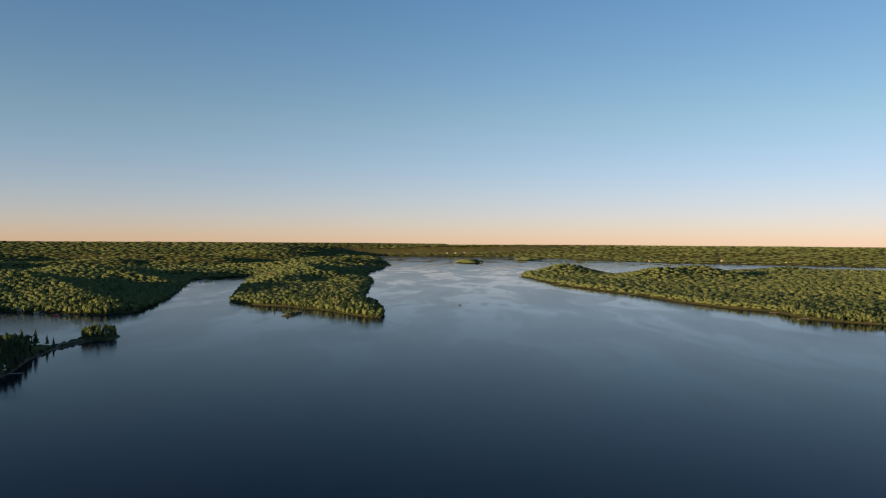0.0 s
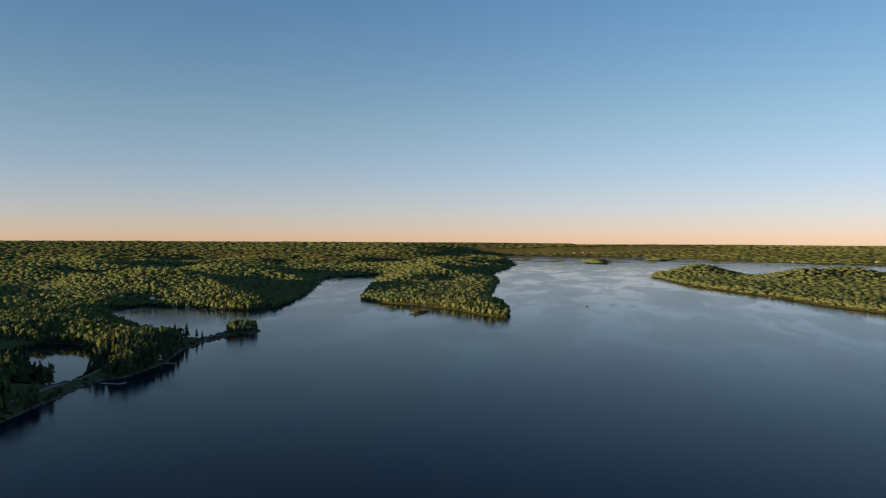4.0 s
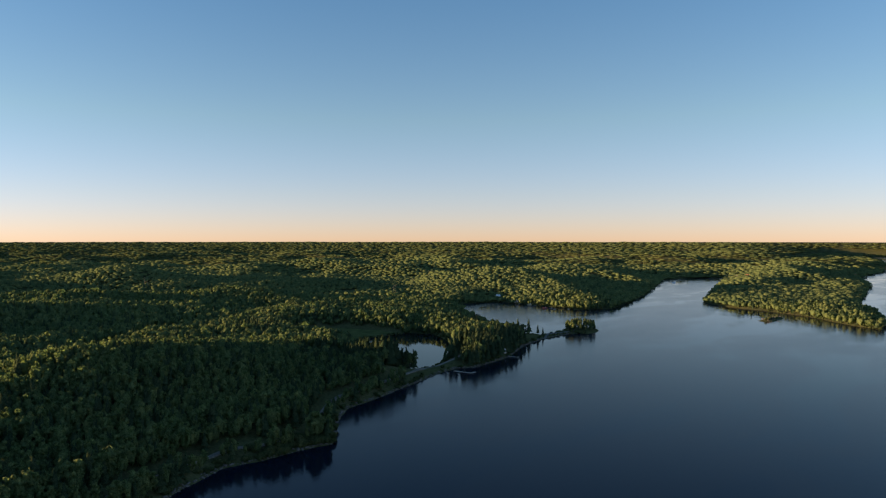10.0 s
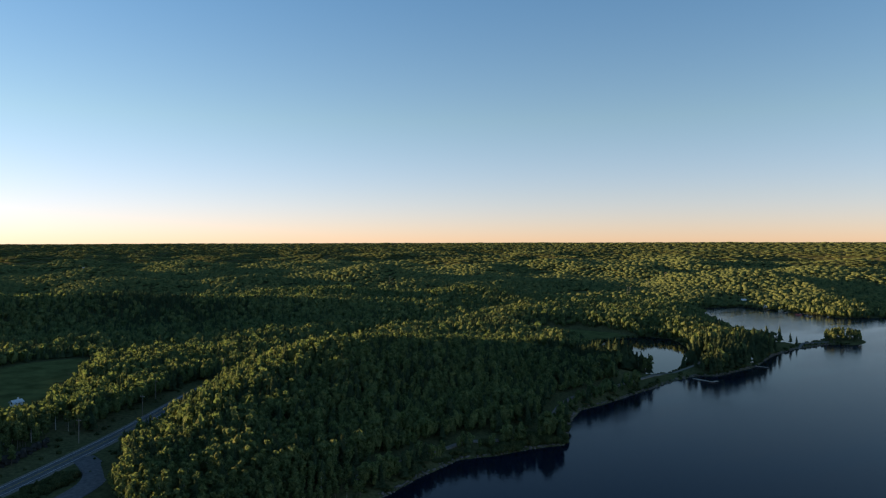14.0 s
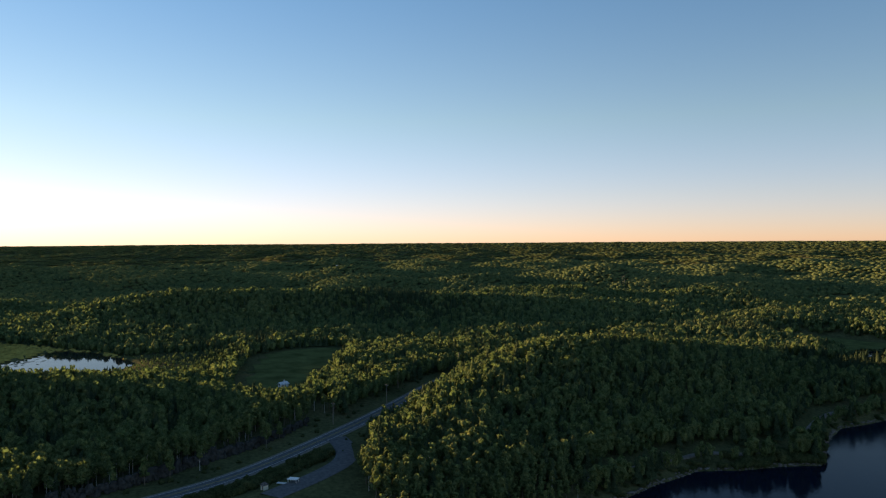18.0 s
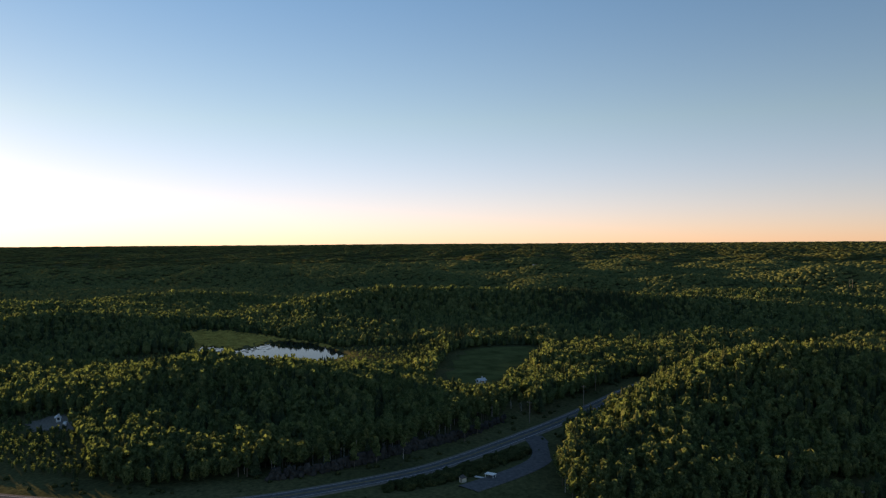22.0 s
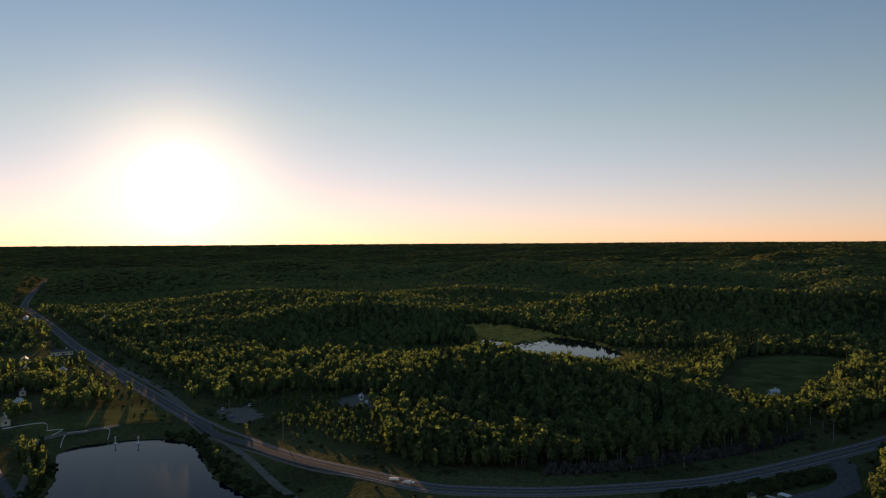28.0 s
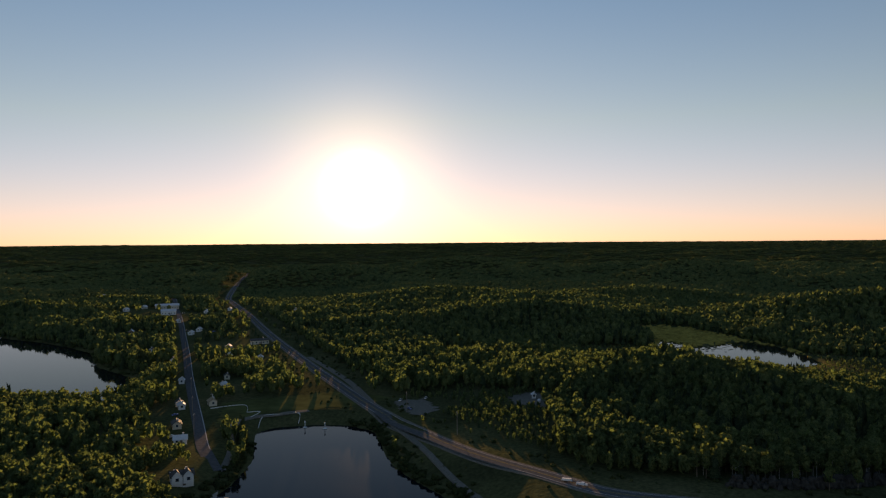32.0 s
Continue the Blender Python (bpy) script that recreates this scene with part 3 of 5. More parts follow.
# ---- helpers for things ----
ASPHALT = plain("asphalt", (0.12, 0.119, 0.12), 0.9, 0.0, 0.25, 0.7)
GRAVEL = plain("gravel", (0.20, 0.18, 0.15), 0.95, 0.0, 0.3, 1.2)
LINE = plain("road_paint", (0.5, 0.5, 0.49), 0.9, 0.0, 0.15, 0.6)
YELLOW = plain("yellow_paint", (0.40, 0.31, 0.10), 0.9, 0.0, 0.15, 0.6)
ROCK = plain("cut_rock", (0.052, 0.050, 0.045), 0.95, 0.0, 0.4, 0.8)
STONE = plain("shore_stone", (0.17, 0.155, 0.14), 0.95, 0.0, 0.35, 0.9)
WHITE = plain("white_siding", (0.78, 0.77, 0.74), 0.6, 0.3, 0.08, 0.8)
CREAM = plain("cream_siding", (0.62, 0.56, 0.44), 0.7, 0.3, 0.1, 0.8)
BROWN = plain("brown_siding", (0.24, 0.15, 0.09), 0.8, 0.2, 0.2, 0.8)
RED = plain("red_paint", (0.42, 0.09, 0.06), 0.7, 0.3, 0.15, 0.8)
SHINGLE = plain("dark_shingles", (0.10, 0.095, 0.09), 0.9, 0.2, 0.3, 1.5)
TIN = plain("pale_tin_roof", (0.66, 0.67, 0.68), 0.75, 0.2, 0.1, 0.5, 0.0)
TAN_ROOF = plain("tan_shingles", (0.38, 0.27, 0.17), 0.9, 0.2, 0.2, 1.5)
PANE = plain("window_glass", (0.03, 0.035, 0.045), 0.08, 0.6, 0.1, 1.0)
DOOR = plain("door_paint", (0.17, 0.12, 0.09), 0.6, 0.3, 0.1, 2.0)
WOOD = plain("grey_deck_wood", (0.36, 0.32, 0.27), 0.85, 0.2, 0.25, 1.5)
POLE_WOOD = plain("pole_wood", (0.25, 0.21, 0.17), 0.9, 0.1, 0.25, 2.0)
CONCRETE = plain("concrete", (0.60, 0.59, 0.56), 0.85, 0.2, 0.12, 1.0)
RUBBER = plain("rubber", (0.02, 0.02, 0.02), 0.8, 0.2, 0.1, 3.0)
CAR_WHITE = plain("white_car_paint", (0.75, 0.75, 0.75), 0.25, 0.5, 0.03, 1.0)
CAR_BLUE = plain("blue_car_paint", (0.12, 0.18, 0.42), 0.25, 0.5, 0.05, 1.0)
CAR_DARK = plain("dark_car_paint", (0.05, 0.05, 0.06), 0.25, 0.5, 0.05, 1.0)
CHROME = plain("metal_trim", (0.6, 0.6, 0.6), 0.25, 0.5, 0.05, 1.0, 1.0)
MEADOW = plain("meadow_grass", (0.090, 0.104, 0.038), 0.95, 0.0, 0.35, 0.08)
SEDGE = plain("golden_sedge", (0.36, 0.26, 0.065), 0.95, 0.0, 0.35, 0.12)
LAWN = plain("lawn_grass", (0.105, 0.112, 0.042), 0.95, 0.0, 0.3, 0.1)


def level_at(x, y):
    return float(ground_height(np.array([[x, y]], float))[0][0])


def empty(name, x, y, z=None, turn=0.0):
    ob = new(name)
    ob.empty_display_size = 0.5
    ob.matrix_basis = pose(x, y, level_at(x, y) if z is None else z, 0, 0, turn)
    return ob


def box(bm, x, y, z, sx, sy, sz, turn=0.0, taper=1.0):
    """A box with its middle at x, y and its foot at z."""
    c, s = math.cos(radians(turn)), math.sin(radians(turn))
    vs = []
    for k, f in ((0, 1.0), (1, taper)):
        for u, v in ((-1, -1), (1, -1), (1, 1), (-1, 1)):
            px, py = u * sx / 2 * f, v * sy / 2 * f
            vs.append(bm.verts.new((x + px * c - py * s, y + px * s + py * c, z + k * sz)))
    for q in ((3, 2, 1, 0), (4, 5, 6, 7), (0, 1, 5, 4), (1, 2, 6, 5), (2, 3, 7, 6), (3, 0, 4, 7)):
        bm.faces.new([vs[i] for i in q])
    return bm


def boxes(*rows):
    bm = bmesh.new()
    for r in rows:
        box(bm, *r)
    return bm


def rod(bm, a, b, r0, r1, sides=6):
    """A tapered round bar from a to b."""
    a, b = Vector(a), Vector(b)
    q = (b - a).to_track_quat("Z", "Y")
    lo = [bm.verts.new(a + q @ Vector((math.cos(t) * r0, math.sin(t) * r0, 0))) for t in [6.2832 * i / sides for i in range(sides)]]
    hi = [bm.verts.new(b + q @ Vector((math.cos(t) * r1, math.sin(t) * r1, 0))) for t in [6.2832 * i / sides for i in range(sides)]]
    for i in range(sides):
        bm.faces.new([lo[i], lo[(i + 1) % sides], hi[(i + 1) % sides], hi[i]])
    bm.faces.new(hi)
    bm.faces.new(lo[::-1])
    return bm


def ribbon(line, width, lift, thick=0.25, shift=0.0):
    """A strip of road that follows the ground, with a skirt."""
    d = np.gradient(line, axis=0)
    d /= np.linalg.norm(d, axis=1)[:, None]
    side = np.column_stack([-d[:, 1], d[:, 0]])
    mid = line + side * shift
    z = ground_height(mid)[0] + lift
    rows = []
    for off, dz in ((-width / 2 - thick, -thick * 2), (-width / 2, 0), (width / 2, 0), (width / 2 + thick, -thick * 2)):
        p = mid + side * off
        rows.append(np.column_stack([p, z + dz]))
    v = np.stack(rows, 1).reshape(-1, 3)
    return v, grid_faces(len(line), 4)


def strip(name, line, width, lift, mat, parent=None, shift=0.0, thick=0.25, note="", category=""):
    v, f = ribbon(line, width, lift, thick, shift)
    ob = mesh_object(name, v, f[:, ::-1], mat, False)
    if parent:
        ob.parent = parent
    else:
        tagged(ob, note, category, kind="structure")
    return ob


# ---- roads ----
road_line = spline(HIGHWAY, 6)
road = strip("road", road_line, 7.0, 0.25, ASPHALT, note="two-lane grey asphalt highway curving through the woods", category="road")
for s, w, m in ((2.9, 0.24, LINE), (-2.9, 0.24, LINE), (0.2, 0.16, YELLOW), (-0.2, 0.16, YELLOW)):
    strip("edge_line" if m is LINE else "centre_line", road_line, w, 0.28, m, road, s, 0.0)
for s in (4.1, -4.1):
    strip("shoulder", road_line, 1.2, 0.17, GRAVEL, road, s, 0.3)
layby = strip("layby", spline(LAYBY, 4), 8.5, 0.2, ASPHALT, note="grey asphalt lay-by loop beside the highway", category="road")
street = strip("street", spline(STREET, 8), 5.2, 0.2, ASPHALT, note="straight grey village street", category="road")
strip("edge_line", spline(STREET, 8), 0.35, 0.24, LINE, street, 2.35, 0.0)
strip("rail_bed", spline(RAIL, 8), 4.0, 0.2, GRAVEL, note="old gravel rail bed beside the pond", category="track")
strip("shore_track", spline(SHORE_TRACK, 6), 3.6, 0.2, GRAVEL, note="pale gravel track along the lake shore", category="track")
strip("side_road", spline([(-355, 100), (-372, 118), (-397, 136), (-419, 155)], 5), 4.5, 0.2, GRAVEL, note="sandy side road joining the highway", category="road")
strip("spit_path", spline([(-312, 587), (-320, 613), (-317, 639), (-313, 655)], 4), 3.5, 0.15, STONE, note="stony crest of the low spit", category="spit")
strip("beach_path", spline([(-194, -220), (-215, -238), (-238, -263), (-257, -269), (-282, -254)], 5), 4.0, 0.15, GRAVEL, note="sandy path along the village beach", category="path")


def meadow(name, ring, lift, mat, label, step=9.0):
    """Grass that follows the ground inside a ring."""
    lo, hi = ring.min(0), ring.max(0)
    xs, ys = np.arange(lo[0], hi[0] + step, step), np.arange(lo[1], hi[1] + step, step)
    gx, gy = np.meshgrid(xs, ys, indexing="ij")
    q = np.stack([gx, gy], -1).reshape(-1, 2)
    q = q + np.random.RandomState(4).uniform(-0.3, 0.3, q.shape) * step
    ins = depth_in(q, ring) > 0
    f = grid_faces(len(xs), len(ys))
    f = f[ins[f].all(1)]
    used, back = np.unique(f, return_inverse=True)
    p = q[used]
    ob = mesh_object(name, np.column_stack([p, ground_height(p)[0] + lift]), back.reshape(-1, 4), mat, True)
    return tagged(ob, label, "meadow", kind="structure")


meadow("marsh", RINGS["marsh"], 0.25, SEDGE, "golden sedge marsh beside the pale pond", 5)
meadow("field", RINGS["field"], 0.25, MEADOW, "flat green meadow among the trees", 6)
meadow("pond_marsh", RINGS["pond_marsh"], 0.2, MEADOW, "green reedy marsh at the head of the pond", 6)
meadow("valley_meadow", RINGS["valley"], 0.3, LAWN, "dull green open valley behind the wooded spit", 14)
meadow("village_lawn", np.array([(-232, -270), (-271, -310), (-329, -274), (-334, -228), (-297, -236), (-284, -251), (-263, -269), (-246, -265)], float), 0.12, LAWN, "mown village green by the pond", 5)


# ---- trees that stand apart ----
def link_mesh(name, v, f, mat):
    me = bpy.data.meshes.new(name)
    me.from_pydata([tuple(x) for x in v], [], [tuple(int(i) for i in x) for x in f])
    me.materials.append(mat)
    me.polygons.foreach_set("use_smooth", [mat is not ROCK] * len(me.polygons))
    return me


def trunk_mesh(name, height, r, mat, limbs, rng, lean=0.03):
    bm = bmesh.new()
    top = (rng.uniform(-lean, lean) * height, rng.uniform(-lean, lean) * height, height)
    rod(bm, (0, 0, -0.5), top, r, r * 0.35, 6)
    for i in range(limbs):
        a = rng.uniform(0, 6.28)
        z = height * rng.uniform(0.5, 0.9)
        n = height * rng.uniform(0.12, 0.22)
        x, y = top[0] * z / height, top[1] * z / height
        rod(bm, (x, y, z), (x + math.cos(a) * n, y + math.sin(a) * n, z + n * 0.8), r * 0.35, r * 0.12, 4)
    me = bpy.data.meshes.new(name)
    bm.to_mesh(me)
    bm.free()
    me.materials.append(mat)
    return me


def leafy_crown(rng, low, clumps, wide, size):
    """A crown of many small uneven clumps round a dome, with gaps."""
    spec = []
    for i in range(clumps):
        t = rng.uniform(0, 1)
        z = low + (1 - low) * t * 0.92
        reach = wide * math.sqrt(max(0.05, 1 - (2 * (t - 0.42)) ** 2)) * rng.uniform(0.45, 1.0)
        a = rng.uniform(0, 6.283)
        k = size * rng.uniform(0.7, 1.25)
        spec.append((math.cos(a) * reach, math.sin(a) * reach, z, k, k * 0.8))
    core = lumps(rng, [(0, 0, low + (1 - low) * 0.42, wide * 0.72, (1 - low) * 0.4)], ICO2, ICO2_F, 0.24, 0.34)
    return joined(core, lumps(rng, spec, rough=0.36, open_leaf=0.32))


tree_rng = np.random.RandomState(31)
MAPLES = [(trunk_mesh("trunk", 8.5, 0.2, BARK, 4, tree_rng), link_mesh("crown", *leafy_crown(tree_rng, 0.3, 20, 0.165, 0.075), LEAF)) for _ in range(5)]
BIRCHES = [(trunk_mesh("trunk", 10.5, 0.11, BIRCH, 3, tree_rng), link_mesh("crown", *leafy_crown(tree_rng, 0.45, 14, 0.14, 0.066), LEAF)) for _ in range(4)]
SPRUCES = [(trunk_mesh("trunk", 9.0, 0.18, BARK, 0, tree_rng), link_mesh("crown", *cones(tree_rng, 9, 9, 1.0, 0.19), NEEDLE)) for _ in range(4)]


def lone_tree(kind, x, y, tall, label, group, z=None):
    name, stock = {"maple": ("tree", MAPLES), "birch": ("birch_tree", BIRCHES), "spruce": ("spruce_tree", SPRUCES)}[kind]
    trunk, crown = stock[tree_rng.randint(len(stock))]
    ob = new(name)
    ob.matrix_basis = pose(x, y, (level_at(x, y) if z is None else z) - 0.1, 0, 0, tree_rng.uniform(0, 370))
    k = tall / 13.0
    a, b = new("trunk", trunk), new("crown", crown)
    a.parent = b.parent = ob
    a.scale = (k, k, k)
    b.scale = (tall,) * 3
    return tagged(ob, label, "tree", group)


def front_trees():
    """The foot of the hill above the lake, and the wood's edge over the road cut."""
    rng2 = np.random.RandomState(12)
    pts = []
    for x in np.arange(-350, -150, 3.3):
        for y in np.arange(-64, 300, 3.3):
            pts.append((x + rng2.uniform(-1.4, 1.4), y + rng2.uniform(-1.4, 1.4)))
    q = np.array(pts)
    ok = front(q) & (rng2.uniform(0, 1, len(q)) < stand(q)) & (shore(q) > 3)
    q = q[ok]
    share = conifer_share(q) * 0.55
    count = {"maple": 0, "birch": 0, "spruce": 0}
    level, dry = ground_height(q)
    for (x, y), s, z, wet in zip(q, share, level, dry):
        roadside = y < 62
        kind = "spruce" if rng2.uniform() < s else ("birch" if rng2.uniform() < (0.25 if roadside else 0.12) else "maple")
        if count[kind] >= 290:
            kind = "birch" if count["birch"] < 290 else "spruce"
        count[kind] += 1
        tall = rng2.uniform(7.5, 12.0) * (0.75 if wet < 9 else 1)
        lab = {"maple": "green broadleaf tree in the hillside wood by the lake", "birch": "pale-trunked birch with a thin green crown",
               "spruce": "dark green spruce with a ragged pointed crown"}[kind]
        if roadside:
            lab = lab.replace("hillside wood by the lake", "wood above the road cut")
        lone_tree(kind, x, y, tall, lab, "trees over the road cut" if roadside else "trees at the foot of the hill", z)
    return count


front_trees()
for x, y, tall in ((-329, 593, 14), (-325, 603, 9), (-323, 609, 7), (-338, 588, 12), (-346, 602, 11), (-333, 579, 13),
                   (-322, 405, 13), (-332, 411, 16), (-336, 403, 15), (-344, 415, 14), (-328, 398, 12), (-353, 409, 13), (-316, 399, 9),
                   (-325, 572, 12), (-313, 557, 11), (-310, 536, 12), (-300, 517, 11)):
    lone_tree("spruce", x, y, tall, "tall dark conifer at the water's edge", "conifers by the pond and the spit")
for k in range(64):
    a = tree_rng.uniform(0, 6.283)
    d = math.sqrt(tree_rng.uniform(0, 1))
    x, y = -314 + math.cos(a) * 14 * d, 671 + math.sin(a) * 21 * d
    lone_tree("maple" if k % 3 else "spruce", x, y, tree_rng.uniform(7, 10), "dark tree on the small islet", "islet trees")


for k in range(34):
    x, y = -324 + tree_rng.uniform(-21, 20), 388 + tree_rng.uniform(-9, 9)
    lone_tree("spruce" if k % 3 else "maple", x, y, tree_rng.uniform(11, 16), "tall dark tree in the clump beside the pond", "clump by the pond")


# ---- low growth and stones ----
def bushes(name, places, low, high, mat, label, category="shrubs"):
    """Low clumps of leaves, joined."""
    p = np.asarray(places, float)
    rng3 = np.random.RandomState(len(p))
    size = rng3.uniform(low, high, len(p))
    z = ground_height(p)[0]
    kinds = rng3.randint(0, 3, len(p))
    temps = [lumps(rng3, [(0, 0, 0.35, 0.55, 0.5), (0.4, 0.1, 0.25, 0.4, 0.35), (-0.3, 0.3, 0.3, 0.42, 0.4)], rough=0.4) for _ in range(3)]
    ob = scatter(name, np.column_stack([p, z - 0.1]), size, kinds, temps, mat, label)
    ob["category"] = category
    return ob


def along(ring, n, lo, hi, seed, y0=-400, y1=1000):
    rng4 = np.random.RandomState(seed)
    seg = np.linalg.norm(np.roll(ring, -1, 0) - ring, axis=1)
    seg = np.where((ring[:, 1] > y0) & (ring[:, 1] < y1) & (np.hypot(ring[:, 0], ring[:, 1]) < 1300), seg, 0)
    i = rng4.choice(len(ring), n, p=seg / seg.sum())
    t = rng4.uniform(0, 1, n)[:, None]
    p = ring[i] * (1 - t) + np.roll(ring, -1, 0)[i] * t
    p = p + rng4.normal(0, (lo + hi) * 0.6, p.shape)
    s = shore(p)
    return p[(s > lo) & (s < hi)]


edge = np.concatenate([along(RINGS["lake"], 2000, 0.4, 5, 1), along(RINGS["pond"], 900, 0.3, 4, 2),
                       along(RINGS["town_pond"], 900, 0.4, 7, 3), along(RINGS["west_lake"], 500, 0.5, 6, 4, -900)])
lawn_gap = np.hypot(edge[:, 0] + 262, edge[:, 1] + 246) > 26
edge = edge[lawn_gap & (gap(edge, spline(SHORE_TRACK, 20)) > 2.2)]
bushes("shore_bushes", edge, 0.9, 2.6, SHRUB, "low green alder and sedge along the water's edge")
thicket = along(RINGS["lake"], 420, 1.0, 10, 8, 185, 242)
thicket = thicket[(gap(thicket, spline(SHORE_TRACK, 20)) > 2.6) & (thicket[:, 0] < -200)]
bushes("shore_thicket", thicket, 2.0, 4.2, SHRUB, "dark alder thicket between the lake and the track")
rng5 = np.random.RandomState(5)
verge = spline(HIGHWAY, 1.2)
pick = verge[rng5.randint(0, len(verge), 2600)] + rng5.normal(0, 14, (2600, 2))
vg = gap(pick, ROAD_LINE)
pick = pick[(vg > 8.5) & (vg < 22) & (shore(pick) > 1)]
bushes("verge_bushes", pick, 0.5, 1.7, SHRUB, "scattered low shrubs and weeds on the road verge")
isle = np.column_stack([rng5.uniform(-285, -240, 900), rng5.uniform(-10, 48, 900)])
isle = isle[(gap(isle, ROAD_LINE) > 9) & (gap(isle, ROAD_LINE) < 17) & (gap(isle, spline(LAYBY, 6)) > 6) &
            (depth_in(isle, np.array([(-235, -21), (-261, 1), (-300, 45), (-289, 51), (-261, 41), (-235, 13)], float)) > 0)]
bushes("layby_hedge", isle, 1.6, 3.8, SHRUB, "dense green hedge between the highway and the lay-by", "hedge")


def stones(name, places, low, high, mat, label):
    p = np.asarray(places, float)
    rng3 = np.random.RandomState(len(p) + 1)
    temps = [lumps(rng3, [(0, 0, 0.2, 0.6, 0.4)], rough=0.3) for _ in range(4)]
    z = np.maximum(ground_height(p)[0], -0.1)
    ob = scatter(name, np.column_stack([p, z]), rng3.uniform(low, high, len(p)), rng3.randint(0, 4, len(p)), temps, mat, label)
    ob["category"] = "stones"
    return ob


stones("shore_stones", along(RINGS["lake"], 3200, -0.5, 1.6, 8, -130, 700), 0.3, 1.0, STONE, "grey boulders and gravel at the lake's edge")
reef = RINGS["reef"].mean(0) + np.random.RandomState(2).normal(0, 1, (70, 2)) * (4, 14)
stones("reef_rocks", reef, 0.6, 1.7, STONE, "bare rocks of a low reef in the lake")
bushes("reef_bushes", RINGS["reef"].mean(0) + np.random.RandomState(3).normal(0, 1, (26, 2)) * (2.5, 9), 0.8, 2.4, SHRUB, "stunted bushes on the reef")


# ---- rock cut beside the highway ----
def rock_cut():
    rng6 = np.random.RandomState(17)
    base = empty("rock_cut", -281, -1)
    shapes = []
    for i in range(6):
        v, f = lumps(rng6, [(0, 0, 0.45, 0.62, 0.55)], ICO2, ICO2_F, 0.16)
        v[:, 2] = np.round(v[:, 2] * 3.2) / 3.2
        v[:, 0] = np.round(v[:, 0] * 3.0) / 3.0 + rng6.uniform(-.05, .05, len(v))
        shapes.append(link_mesh("rock", v, f, ROCK))
    line = spline([(-255, -47), (-264, -25), (-283, -1), (-299, 19), (-316, 35), (-328, 45)], 1.9)
    inv = base.matrix_basis.inverted()
    for i, (x, y) in enumerate(line):
        for row in range(3):
            px, py = x - row * 1.2 + rng6.uniform(-.8, .8), y + row * 0.8 + rng6.uniform(-.8, .8)
            ob = new("rock", shapes[rng6.randint(6)])
            ob.parent = base
            k = rng6.uniform(1.7, 2.9) * (0.6 + 0.4 * math.sin(3.14 * min(1, i / len(line) + .1)))
            ob.matrix_basis = inv @ pose(px, py, level_at(px, py) - 0.5 + row * 0.95, rng6.uniform(-9, 9), rng6.uniform(-9, 9), rng6.uniform(0, 370)) \
                @ Matrix.Diagonal((k, k * 0.8, k * 1.15, 1))
    return tagged(base, "dark blasted rock face along the highway", "rock face")


rock_cut()

